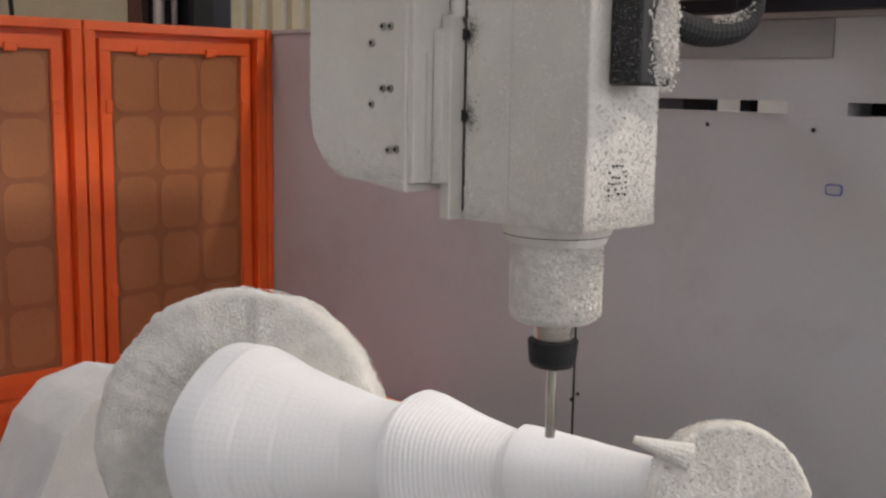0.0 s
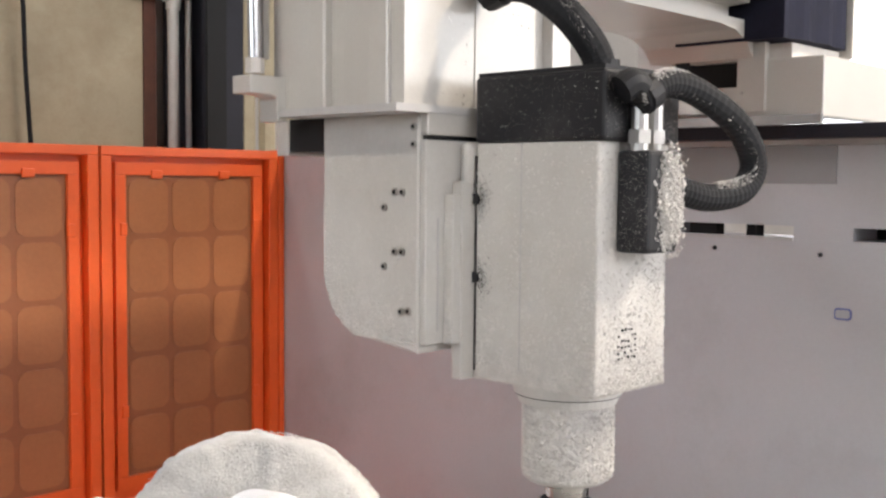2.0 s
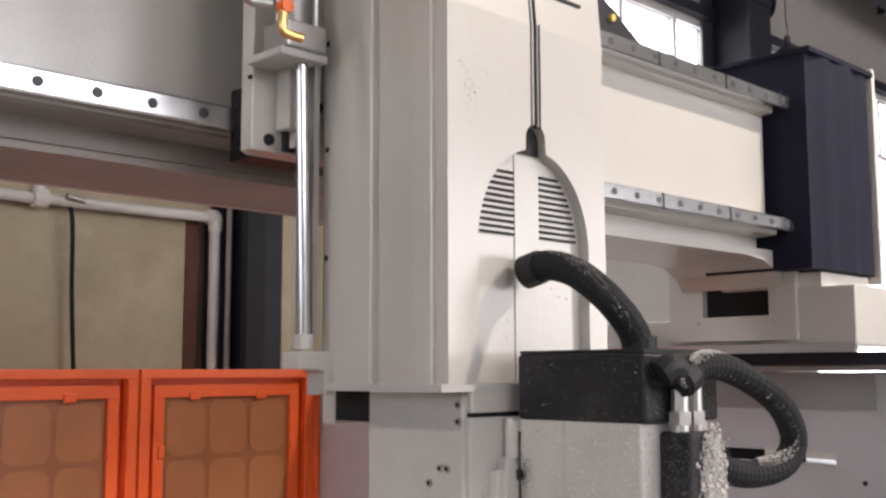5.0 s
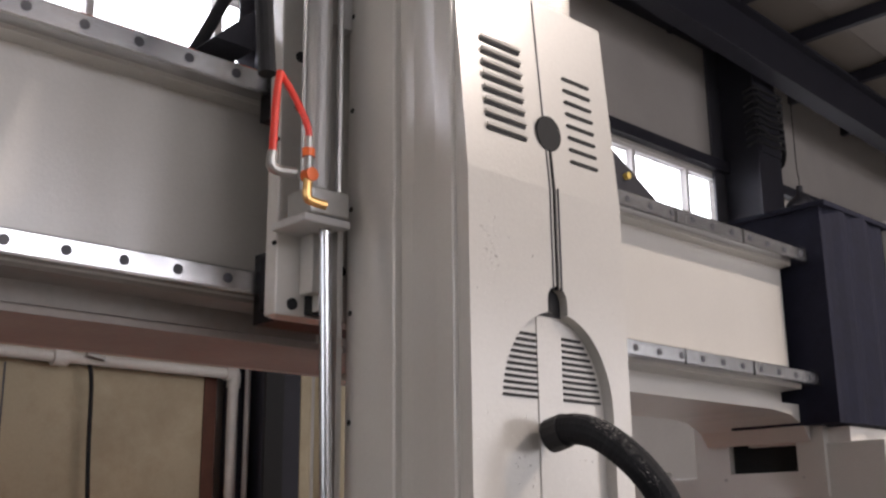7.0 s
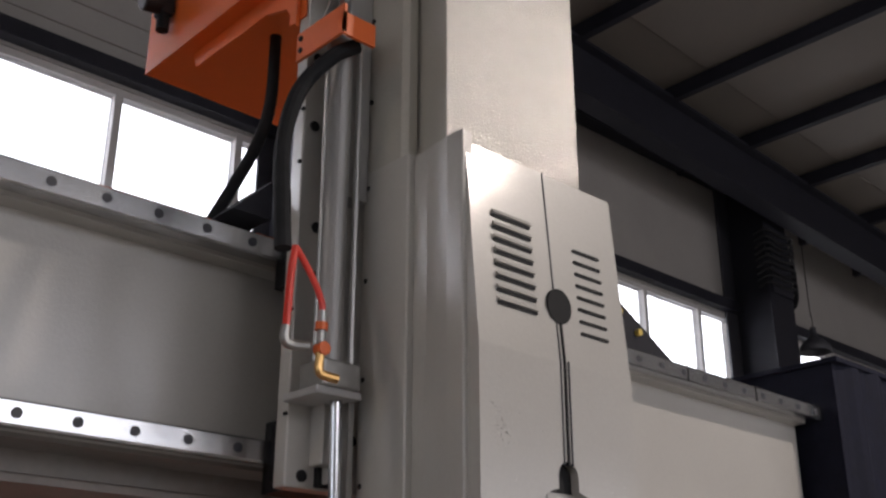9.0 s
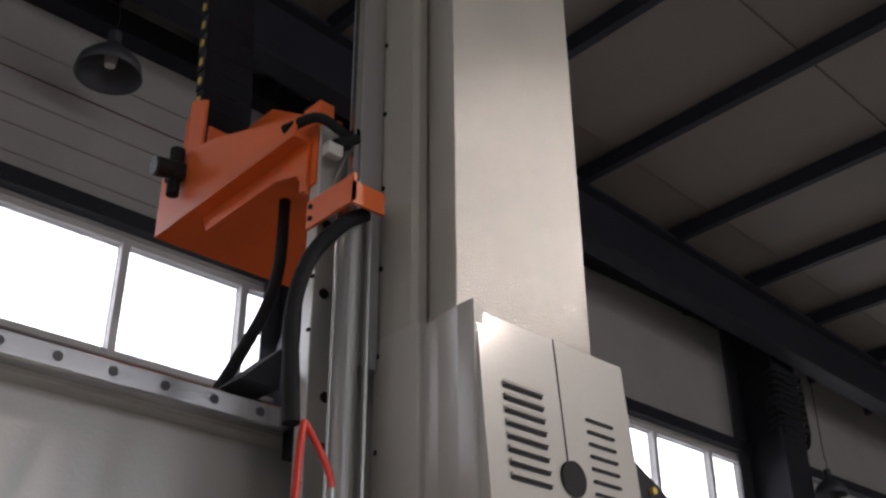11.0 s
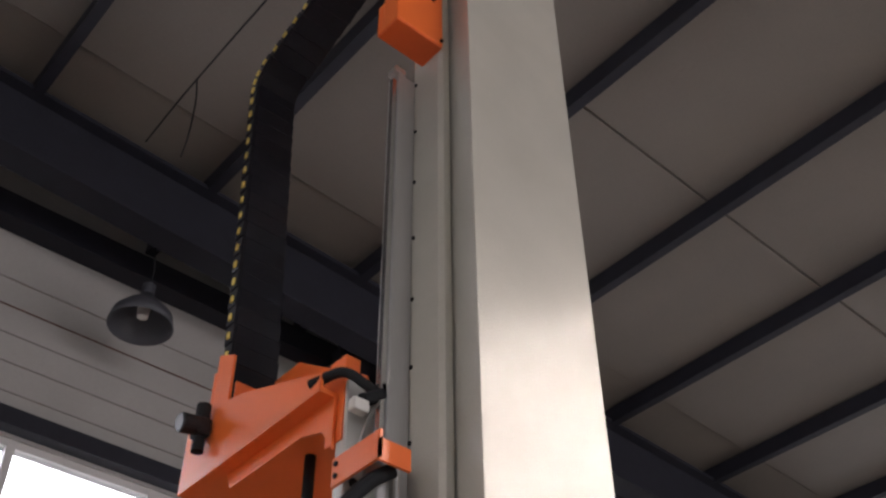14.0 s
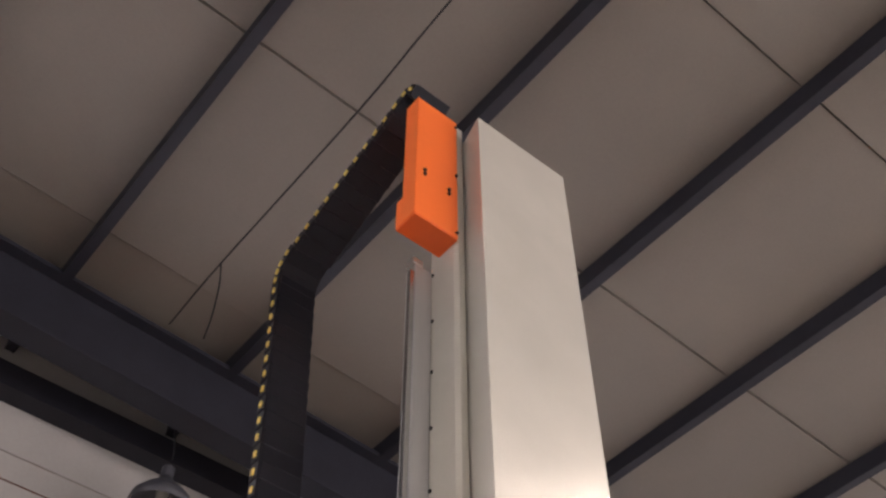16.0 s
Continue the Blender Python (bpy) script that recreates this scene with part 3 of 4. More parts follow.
for z0, z1 in ((2.251, 2.296), (2.664, 2.712)):
    r = part("guide_rail", prism([(1.652, z0 + 0.004), (1.656, z0), (1.70, z0 + 0.004), (1.70, z1 - 0.004), (1.656, z1), (1.652, z1 - 0.004)], "x", BX0, 3.30 if z0 < 2.5 else 3.27), "steel", e, "polished steel guide rail with bolt holes")
    bolt = None
    for k in range(-2, 26):
        bx = 0.685 + 0.105 * k
        if bolt is None:
            bolt = part("bolt_hole", C((0, 1.650, 0), (0, 1.653, 0), 0.0095, n=14), "framelight", r)
            me = bolt.data
        else:
            bolt = new("bolt_hole", me)
            bolt.parent = r
        bolt.location = (bx, 0, (z0 + z1) / 2)
    for jx in (1.92, 2.49, 2.85):
        part("rail_joint", B(jx - 0.002, jx + 0.002, 1.650, 1.655, z0, z1), "hole", r)
# cast bracket and small boxes under the beam
tagged(put("cable_duct", B(1.9, 2.32, 1.95, 2.12, 2.05, 2.155, bevel=0.006), "greyplate"), "grey steel cable duct under the gantry beam", "duct")
tagged(put("crossbar", C((1.9, 2.3, 1.98), (3.3, 2.3, 1.98), 0.02), "pipe"), "pale round bar under the gantry beam", "bar")

# end truck on the side wall
e = thing("end_truck", "ivory painted gantry end truck with a dark square opening", "gantry truck")
part("base", B(3.345, 4.3, 1.50, 1.80, 1.875, 2.075, bevel=0.006), "ivory", e)
part("rear_base", B(3.365, 3.80, 1.80, 2.9, 1.875, 1.98, bevel=0.006), "ivory", e)
bm = bmesh.new()
wy0, wy1, wz0, wz1 = 1.80, 2.06, 1.985, 2.125
for (a, b, c, d) in ((1.70, 2.20, 1.90, wz0), (1.70, 2.20, wz1, 2.225), (1.70, wy0, wz0, wz1), (wy1, 2.20, wz0, wz1)):
    box(bm, 3.33, 3.36, a, b, c, d)
part("leg_plate", bm, "ivory", e)
# black sheet behind the cut-out, painted in place of the shade within
part("opening", B(3.40, 3.44, wy0 - 0.05, wy1 + 0.05, wz0 - 0.05, wz1 + 0.05), "hole", e, "near-black sheet standing for the shade inside the opening")
for y in (1.78, 2.08):
    for z in (1.965, 2.145):
        part("screw", C((3.325, y, z), (3.332, y, z), 0.006, n=8), "brushed", e)
part("rail_strip", B(3.325, 3.345, 1.5, 2.9, 1.855, 1.885), "steel", e, "bright steel strip")
part("foot_rail", B(3.40, 3.75, 0.3, 2.9, 1.812, 1.857), "frame", e)
part("top_bridge", prism([(1.60, 2.198), (1.60, 2.172), (3.10, 2.172), (3.20, 2.162), (3.28, 2.13), (3.322, 2.08), (3.322, 2.198)], "y", 1.74, 2.14), "ivory", e)
for y in (1.6, 1.95, 2.3):
    part("screw", C((3.335, y, 1.87), (3.342, y, 1.87), 0.006, n=8), "brushed", e)

# dark cover and chain box at the beam's end
bm = bmesh.new()
prof = []
for i in range(15):
    u = i / 14
    prof.append((3.26 + 0.47 * u, 1.60 - 0.02 * math.sin(u * math.pi) + 0.008 * math.sin(u * 19)))
prof += [(3.73, 2.0), (3.26, 2.0)]
e = thing("dark_cover", "dark navy fabric cover at the end of the gantry beam", "machine cover")
part("fabric", prism(prof, "z", 2.13, 2.86), "navy", e)
part("top_hem", B(3.25, 3.74, 1.575, 2.0, 2.855, 2.875, bevel=0.004), "navy", e)
part("edge_strip", B(3.735, 3.76, 1.58, 2.0, 2.10, 2.89), "pipe", e, "pale edge strip")
part("foot_plate", B(3.36, 3.72, 1.62, 2.0, 2.076, 2.125), "pipe", e, "bright pale plate")
e = thing("beam_end_stop", "dark triangular plate standing on top of the beam", "end stop")
part("plate", prism([(2.02, 2.732), (2.83, 2.732), (2.02, 3.19)], "y", 1.85, 1.88), "frame", e)
for x, z in ((2.525, 2.861), (2.432, 2.91)):
    part("knob", C((x, 1.85, z), (x, 1.835, z), 0.011, n=12), "yellow", e)

# ---- carriage ----
e = thing("carriage", "ivory painted vertical carriage plate with dark bolt holes", "carriage")
part("plate", B(1.024, 1.72, 1.53, 1.566, 2.19, 3.33, bevel=0.003), "ivory", e)
part("rib", B(1.075, 1.105, 1.49, 1.53, 2.23, 2.42, bevel=0.003), "ivory", e)
part("spacer", B(1.07, 1.66, 1.566, 1.62, 2.20, 3.30), "greyplate", e)
part("recess", B(1.088, 1.136, 1.518, 1.5295, 2.195, 2.335), "hole", e)
part("rib", B(1.098, 1.106, 1.500, 1.5295, 2.20, 2.335, bevel=0.001), "ivory", e)
part("block", B(1.09, 1.66, 1.62, 1.70, 2.20, 2.34), "blackbox", e)
part("block", B(1.09, 1.66, 1.62, 1.70, 2.62, 2.76), "blackbox", e)
part("wiper", B(1.075, 1.09, 1.60, 1.66, 2.22, 2.33, bevel=0.004), "black", e)
for x, z in ((1.066, 2.70), (1.066, 2.597), (1.06, 2.212), (1.125, 2.30), (1.125, 2.255), (1.145, 2.20), (1.13, 2.36), (1.05, 2.92), (1.05, 3.08), (1.17, 2.29)):
    part("bolt_hole", C((x, 1.526, z), (x, 1.532, z), 0.011, n=14), "hole", e)
for x, z in ((1.018, 2.32), (1.018, 2.52), (1.018, 2.83), (1.02, 2.95)):
    part("screw", C((x, 1.526, z), (x, 1.532, z), 0.004, n=8), "hole", e)

e = thing("lift_cylinder", "grey metal pneumatic cylinder with chrome piston rod", "cylinder")
part("barrel", C((1.055, 1.455, 2.40), (1.055, 1.455, 3.12), 0.025, n=24), "alu", e)
part("tie_rod", C((1.094, 1.44, 2.40), (1.094, 1.44, 3.12), 0.007, n=8), "brushed", e)
part("tie_rod", C((1.027, 1.46, 2.40), (1.027, 1.46, 3.12), 0.004, n=8), "brushed", e)
part("end_block", B(1.02, 1.105, 1.42, 1.495, 2.355, 2.405, bevel=0.004), "brushed", e)
part("flange", B(1.01, 1.112, 1.425, 1.53, 2.340, 2.355, bevel=0.003), "greyplate", e)
part("rod", C((1.088, 1.455, 1.86), (1.076, 1.455, 2.34), 0.0115, n=18), "steel", e, "chrome piston rod")
part("rod_guard", B(1.102, 1.114, 1.45, 1.475, 1.86, 2.34), "brushed", e)
part("rod_nut", C((1.088, 1.455, 1.835), (1.088, 1.455, 1.86), 0.016, n=6), "pipe", e)
part("foot", prism([(1.060, 1.80), (1.060, 1.83), (1.136, 1.83), (1.136, 1.755), (1.115, 1.755), (1.115, 1.795), (1.10, 1.80)], "y", 1.43, 1.48, bevel=0.002), "ivory", e)

e = thing("air_fitting", "brass and steel air fittings with two red hoses", "air fitting")
part("hose", tube([(1.0, 1.48, 2.63), (0.99, 1.475, 2.58), (0.985, 1.475, 2.47)], 0.0075, 10), "red", e, "bright red air hose")
part("hose", tube([(1.0, 1.48, 2.63), (1.03, 1.47, 2.58), (1.05, 1.46, 2.53), (1.053, 1.46, 2.50)], 0.0065, 10), "red", e, "bright red air hose")
part("elbow", tube([(0.985, 1.475, 2.47), (0.984, 1.475, 2.445), (1.0, 1.475, 2.438), (1.03, 1.465, 2.438)], 0.010, 10), "brushed", e)
part("valve", C((1.053, 1.46, 2.51), (1.053, 1.46, 2.425), 0.0085, n=12), "brushed", e)
part("collar", C((1.053, 1.46, 2.487), (1.053, 1.46, 2.472), 0.012, n=12), "orange2", e)
part("collar", C((1.055, 1.448, 2.437), (1.055, 1.47, 2.437), 0.013, n=12), "orange2", e)
part("nipple", tube([(1.053, 1.46, 2.43), (1.053, 1.46, 2.395), (1.07, 1.458, 2.388), (1.09, 1.455, 2.386)], 0.009, 10), "brass", e)

e.scale = (0.935, 0.935, 0.935)
e.location = (-0.0155, -0.0026, 0.118)

# black hoses beside the carriage
tagged(put("black_hose", tube([(0.905, 1.40, 2.575), (0.905, 1.41, 2.66), (0.912, 1.43, 2.80), (0.95, 1.44, 2.93), (1.01, 1.425, 3.02), (1.06, 1.41, 3.06)], 0.016, 12), "black"), "thick black hose looping beside the carriage", "hose")
tagged(put("black_hose", tube([(0.95, 1.75, 2.735), (1.0, 1.75, 2.84), (1.06, 1.76, 2.97), (1.10, 1.78, 3.10), (1.115, 1.80, 3.29)], 0.014, 12), "black"), "black hose hanging from the orange bracket", "hose")
tagged(put("beam_clip", prism([(0.93, 2.732), (1.02, 2.732), (1.02, 2.82)], "y", 1.62, 1.72), "frame"), "dark triangular bracket on the beam", "bracket")

# ---- ram ----
RX0, RX1, RY0, RY1, RZ0, RZ1 = 1.149, 1.534, 1.24, 1.46, 1.78, 4.972
e = thing("ram", "tall ivory painted vertical machine ram with side plates", "machine ram")
part("body", prism([(RX0, RY0), (RX1, RY0), (RX1, RY1 - 0.05), (RX1 - 0.03, RY1), (RX0 + 0.026, RY1), (RX0 + 0.026, 1.345), (RX0 + 0.022, 1.325), (RX0 + 0.014, 1.295), (RX0 + 0.006, 1.266), (RX0 + 0.002, 1.25)], "z", RZ0 + 0.02, RZ1, bevel=0.002), "ram", e)
part("side_plate", prism([(1.137, 1.358), (1.146, 1.345), (1.168, 1.345), (1.170, 1.358), (1.170, 1.462), (1.137, 1.462)], "z", RZ0, RZ1 + 0.058, bevel=0.0015), "ram", e)
for k in range(15):
    z = 1.80 + 0.196 * k
    part("screw", C((1.133, 1.452, z), (1.139, 1.452, z), 0.0055, n=8), "hole", e)
part("side_cover", prism([(1.134, 1.3335), (1.1365, 1.330), (1.160, 1.330), (1.160, 1.345), (1.160, 1.464), (1.134, 1.464)], "z", 1.772, 2.815, bevel=0.0015), "ivory", e)
part("guide_bar", B(1.075, 1.135, 1.455, 1.50, 2.75, 4.36, bevel=0.002), "alu", e, "machined steel guide bar")
part("guide_edge", B(1.060, 1.076, 1.46, 1.475, 3.15, 4.33), "steel", e)
part("guide_end", B(1.062, 1.10, 1.452, 1.49, 4.36, 4.385, bevel=0.003), "brushed", e)
part("back_spine", B(1.20, 1.50, 1.46, 1.52, 1.95, 4.8), "greyplate", e)

# front cover with vents: side cheeks and a bent front sheet
CX0, CX1, CZ0, CZ1, ZB = 1.150, 1.563, 1.775, 2.795, 2.405
YT, YL = 1.19, 1.16
e = thing("front_cover", "ivory sheet metal ram cover with louvre slots and arched recess", "machine cover")
AX, AW, AZ, AH = 1.366, 0.146, 2.008, 0.172
part("upper_shell", prism([(YL, ZB), (YT, CZ1), (1.33, CZ1), (1.33, ZB)], "x", CX0, CX1), "ivory", e)
part("inner_shell", B(CX0 + 0.001, CX1 - 0.001, YL + 0.03, 1.33, CZ0, ZB), "ivory", e)


def arch_z(x):
    return AZ + AH * math.sqrt(max(0.0, 1 - ((x - AX) / AW) ** 2))


right = [(AX + AW * math.cos(radians(a)), AZ + AH * math.sin(radians(a))) for a in range(0, 79, 6)]
left = [(AX + AW * math.cos(radians(a)), AZ + AH * math.sin(radians(a))) for a in range(102, 181, 6)]
slot = [(1.394, arch_z(1.394))] + arc(1.3675, 2.20, 0.0265, 0, 180, 8) + [(1.341, arch_z(1.341))]
outline = [(CX1, CZ0), (CX1, ZB), (CX0, ZB), (CX0, CZ0), (AX - AW, CZ0)] + list(reversed(left)) + list(reversed(slot)) + list(reversed(right)) + [(AX + AW, CZ0)]
part("front_sheet", prism(outline, "y", YL, YL + 0.03), "ivory", e, "front sheet with arched recess")
part("cheek", prism([(1.1425, 1.188), (1.1405, 1.191), (1.1405, 1.23), (1.146, 1.27), (1.151, 1.30), (1.152, 1.33), (1.165, 1.33), (1.165, 1.188)], "z", CZ0, CZ1 + 0.02), "ivory", e)
part("bottom_lip", B(1.12, CX1, 1.145, 1.45, CZ0 - 0.012, CZ0), "greyplate", e)


def front_y(z):
    return YL if z < ZB else YL + (YT - YL) * (z - ZB) / (CZ1 - ZB)


slot_tilt = math.atan2(YT - YL, CZ1 - ZB)


def louvre(x0, x1, z, h=0.0062, raised=True):
    y = front_y(z)
    g = part("louvre", prism(rounded(x0, x1, z - h / 2, z + h / 2, h * 0.45, 3), "y", y - 0.003, y + 0.003), "hole", e)
    if raised:
        part("louvre_lip", prism([(y - 0.003, z + h / 2), (y - 0.0065, z + h / 2 + 0.001), (y - 0.003, z + h / 2 + 0.009)], "x", x0, x1), "ivory", e)
    return g


for k in range(8):
    louvre(1.203, 1.305, 2.487 + 0.0245 * k)
    louvre(1.425, 1.505, 2.475 + 0.0245 * k, raised=False)
# cable hole, seams and slot
zc = 2.515
ell = [(1.366 + 0.033 * math.cos(2 * math.pi * k / 28), zc + 0.034 * math.sin(2 * math.pi * k / 28)) for k in range(28)]
part("cable_hole", prism(ell, "y", front_y(zc) - 0.005, front_y(zc) + 0.004), "hole", e)
part("seam", prism([(YL - 0.003, 2.22), (YL - 0.003, ZB), (front_y(2.5) - 0.003, 2.5), (front_y(2.5) + 0.006, 2.5), (YL + 0.006, ZB), (YL + 0.006, 2.22)], "x", 1.3660, 1.3705), "hole", e)
part("seam", prism([(YL - 0.002, 2.22), (YL - 0.002, ZB), (YT - 0.002, CZ1), (YT + 0.01, CZ1), (YL + 0.01, ZB), (YL + 0.01, 2.22)], "x", 1.3565, 1.3585), "framelight", e)
part("seam", B(1.378, 1.3795, YL - 0.003, YL + 0.002, 2.22, 2.41), "framelight", e)
NY = YL + 0.022
part("niche_back", B(AX - AW - 0.002, AX + AW + 0.002, NY, YL + 0.029, 1.73, 2.19), "ivory", e)
part("slot_back", B(1.338, 1.397, NY - 0.004, YL + 0.0295, 2.175, 2.235), "hole", e)
for k in range(11):
    z = 2.028 + 0.0108 * k
    half = 0.138 * math.sqrt(max(0.0, 1 - ((z - 2.008) / 0.166) ** 2))
    part("louvre", B(AX - half, 1.331, NY - 0.003, NY + 0.002, z, z + 0.0046), "hole", e)
    part("louvre", B(1.399, AX - 0.004 + half, NY - 0.003, NY + 0.002, z, z + 0.0046), "hole", e)
part("centre_strip", B(1.332, 1.397, NY - 0.0022, NY + 0.001, 1.74, 2.17, bevel=0.001), "ivory", e)

# ---- orange bracket, chain, top box ----
e = thing("chain_bracket", "orange painted sheet steel bracket carrying the cable chain", "bracket")
part("bottom_plate", B(0.97, 1.42, 1.56, 2.17, 3.29, 3.302), "orange2", e)
part("side_plate", prism([(1.56, 3.30), (2.17, 3.30), (2.17, 3.47), (2.06, 3.48), (2.06, 3.66), (1.98, 3.62), (1.98, 3.48), (1.90, 3.46), (1.56, 3.34)], "x", 0.97, 0.978), "orange2", e)
part("back_plate", B(0.978, 1.20, 2.08, 2.09, 3.302, 3.62), "orange2", e)
part("front_plate", B(0.978, 1.16, 1.96, 1.968, 3.302, 3.53), "orange2", e)
part("right_plate", prism([(1.60, 3.30), (2.08, 3.30), (2.08, 3.62), (1.90, 3.62), (1.60, 3.42)], "x", 1.12, 1.128), "orange2", e)
part("web", prism([(1.56, 3.29), (1.56, 3.16), (1.60, 3.22), (1.68, 3.245), (1.98, 3.245), (2.0, 3.29)], "x", 1.01, 1.018), "orange2", e)
part("clamp", B(0.996, 1.003, 1.37, 1.53, 3.05, 3.115), "orange2", e)
part("clamp_tab", B(0.996, 1.075, 1.37, 1.377, 3.045, 3.095), "orange2", e)
part("mount", B(1.02, 1.06, 1.54, 1.60, 3.18, 3.40), "orange2", e)
for z in (3.09, 3.118):
    part("bolt", C((0.992, 1.515, z - 0.02), (0.997, 1.515, z - 0.02), 0.006, n=8), "black", e)

e = thing("limit_switch", "dark electrical connectors and a white switch with wires", "switch")
part("body", B(1.06, 1.12, 1.46, 1.50, 3.265, 3.305, bevel=0.005), "framelight", e)
part("plug", C((1.02, 1.47, 3.24), (1.07, 1.47, 3.275), 0.016, n=12), "black", e)
part("cable", tube([(0.97, 1.60, 3.325), (1.0, 1.52, 3.33), (1.04, 1.48, 3.29), (1.06, 1.47, 3.27)], 0.012, 10), "black", e)
part("sensor", B(0.99, 1.03, 1.455, 1.48, 3.205, 3.235, bevel=0.004), "pipe", e)
part("wire", tube([(1.06, 1.46, 3.25), (1.03, 1.45, 3.2), (1.015, 1.46, 3.14), (1.02, 1.47, 3.1)], 0.003, 6), "brushed", e)

e = thing("air_valve", "small black pneumatic valve block beside the orange bracket", "valve")
part("body", B(0.930, 0.965, 2.03, 2.08, 3.385, 3.435, bevel=0.006), "blackbox", e)
part("gauge", C((0.932, 2.05, 3.412), (0.888, 2.05, 3.405), 0.026, n=18), "blackbox", e)
part("gauge_glass", C((0.889, 2.05, 3.405), (0.884, 2.05, 3.404), 0.022, n=18), "framelight", e)
part("knob", C((0.947, 2.055, 3.435), (0.947, 2.055, 3.48), 0.019, n=12), "black", e)
part("cup", C((0.947, 2.055, 3.345), (0.947, 2.055, 3.385), 0.016, n=12), "black", e)
e.location = (0.0, 0.0, 0.01)
part("stub", C((0.96, 2.055, 3.41), (0.975, 2.055, 3.41), 0.014, n=10), "rust", e)

e = thing("cable_chain", "black plastic cable chain with yellow pins", "cable chain")
path = [(2.04, 3.50 + 0.062 * k) for k in range(20)]
bend = [(2.04 - 0.085 + 0.085 * math.cos(radians(a)), 4.70 + 0.085 * math.sin(radians(a))) for a in (12, 34, 55)]
path = path[:20] + bend
y, z = path[-1]
n = 12
for k in range(1, n + 1):
    path.append((y + (1.42 - y) * k / n, z + (5.11 - z) * k / n))
path += [(1.38, 5.13), (1.35, 5.09)]
for (ya, za), (yb, zb) in zip(path, path[1:]):
    d = Vector((0, yb - ya, zb - za))
    ym, zm = (ya + yb) / 2, (za + zb) / 2
    lean = 0.03 - 0.065 * (zm - 3.5) / 1.2 if ym > 1.95 else -0.035 + 0.035 * (1.95 - ym) / 0.55
    m = Matrix.Translation((lean, ym, zm)) @ Matrix.Rotation(math.atan2(d.z, d.y), 4, "X")
    L = d.length * 0.5
    bm = B(0.965, 1.105, -L * 0.995, L * 0.995, -0.024, 0.024, bevel=0.0015, seg=1)
    box(bm, 0.958, 0.966, -L * 0.80, L * 1.1, -0.020, 0.020)
    bmesh.ops.transform(bm, matrix=m, verts=bm.verts)
    link = part("link", bm, "chain", e)
    bm = B(0.953, 0.959, -0.011, 0.010, -0.0055, 0.0055)
    bmesh.ops.transform(bm, matrix=m, verts=bm.verts)
    part("pin", bm, "yellow", link)

e = thing("top_box", "bright orange sheet steel box on the ram's top side", "box")
part("box", B(0.972, 1.136, 1.335, 1.398, 4.41, 5.036, bevel=0.002), "orange2", e)
part("rear_lip", B(0.9722, 1.135, 1.398, 1.424, 4.41, 4.537), "orange2", e)
part("bottom", B(0.974, 1.134, 1.337, 1.422, 4.402, 4.41), "orange", e)
for x, z in ((1.005, 4.62), (1.005, 4.64), (1.10, 4.60), (1.10, 4.62)):
    part("bolt", C((x, 1.329, z), (x, 1.336, z), 0.0065, n=8), "black", e)
for z in (4.43, 4.72, 5.0):
    part("bolt", C((1.13, 1.329, z), (1.13, 1.336, z), 0.0055, n=8), "black", e)

# ---- spindle head ----
HS = 0.015
e = thing("swivel_arm", "dusty ivory swivel head arm with rounded lower corner", "swivel arm")
AXL = 1.17 + HS
prof = [(1.163, 1.765), (1.394, 1.765), (1.394, 1.53)] + [(1.284 + 0.110 * math.cos(radians(a)), 1.507 + 0.108 * math.sin(radians(a))) for a in range(0, -86, -7)] + [(1.22, 1.392), (1.163, 1.385)]
part("arm", prism(prof, "x", AXL, AXL + 0.22, bevel=0.004), "head", e)
part("neck", B(1.19, 1.50, 1.148, 1.30, 1.729, 1.775, bevel=0.003), "ivory", e)
# black solids: shadow of the neck seam and dark of the motor hole as colour
part("neck_gap_shade", B(1.195, 1.49, 1.156, 1.30, 1.722, 1.729), "hole", e)
part("motor_gap_shade", B(AXL + 0.008, AXL + 0.1, 1.394, 1.496, 1.708, 1.764), "hole", e)
part("motor_rim", B(AXL + 0.004, AXL + 0.1, 1.496, 1.53, 1.70, 1.764, bevel=0.004), "ivory", e)
part("front_face", B(AXL + 0.004, AXL + 0.2, 1.150, 1.163, 1.40, 1.722, bevel=0.002), "head", e)
part("groove", B(AXL + 0.030, AXL + 0.0325, 1.1485, 1.152, 1.42, 1.60), "greyplate", e)
for y, z in ((1.215, 1.64), (1.198, 1.64), (1.240, 1.615), (1.215, 1.545), (1.198, 1.545), (1.240, 1.52), (1.200, 1.45), (1.183, 1.452), (1.173, 1.742), (1.173, 1.715)):
    part("socket_bolt", C((AXL - 0.003, y, z), (AXL + 0.002, y, z), 0.0065, n=12), "brushed", e)
    part("socket", C((AXL - 0.0036, y, z), (AXL, y, z), 0.0035, n=6), "hole", e)
part("mount_plate", B(AXL + 0.045, AXL + 0.20, 1.130, 1.150, 1.40, 1.637, bevel=0.002), "head", e)
part("side_cheek", B(AXL + 0.076, AXL + 0.20, 1.127, 1.149, 1.637, 1.72, bevel=0.010), "head", e)

e = thing("spindle", "dusty square milling spindle with black top cover and round nose", "spindle")
SX0, SX1, SY0, SY1, SZ0, SZ1 = 1.262 + HS, 1.446 + HS, 0.888, 1.125, 1.345, 1.718
part("housing", B(SX0, SX1, SY0, SY1, SZ0, SZ1, bevel=0.004), "head", e)
part("joint_line", B(SX0 - 0.0012, SX0 + 0.003, 1.030, 1.0325, SZ0 + 0.02, SZ1), "greyplate", e)
part("back_plate", B(SX0 - 0.03, SX0 + 0.02, 1.127, 1.149, SZ0 - 0.003, SZ1 - 0.06, bevel=0.002), "head", e)
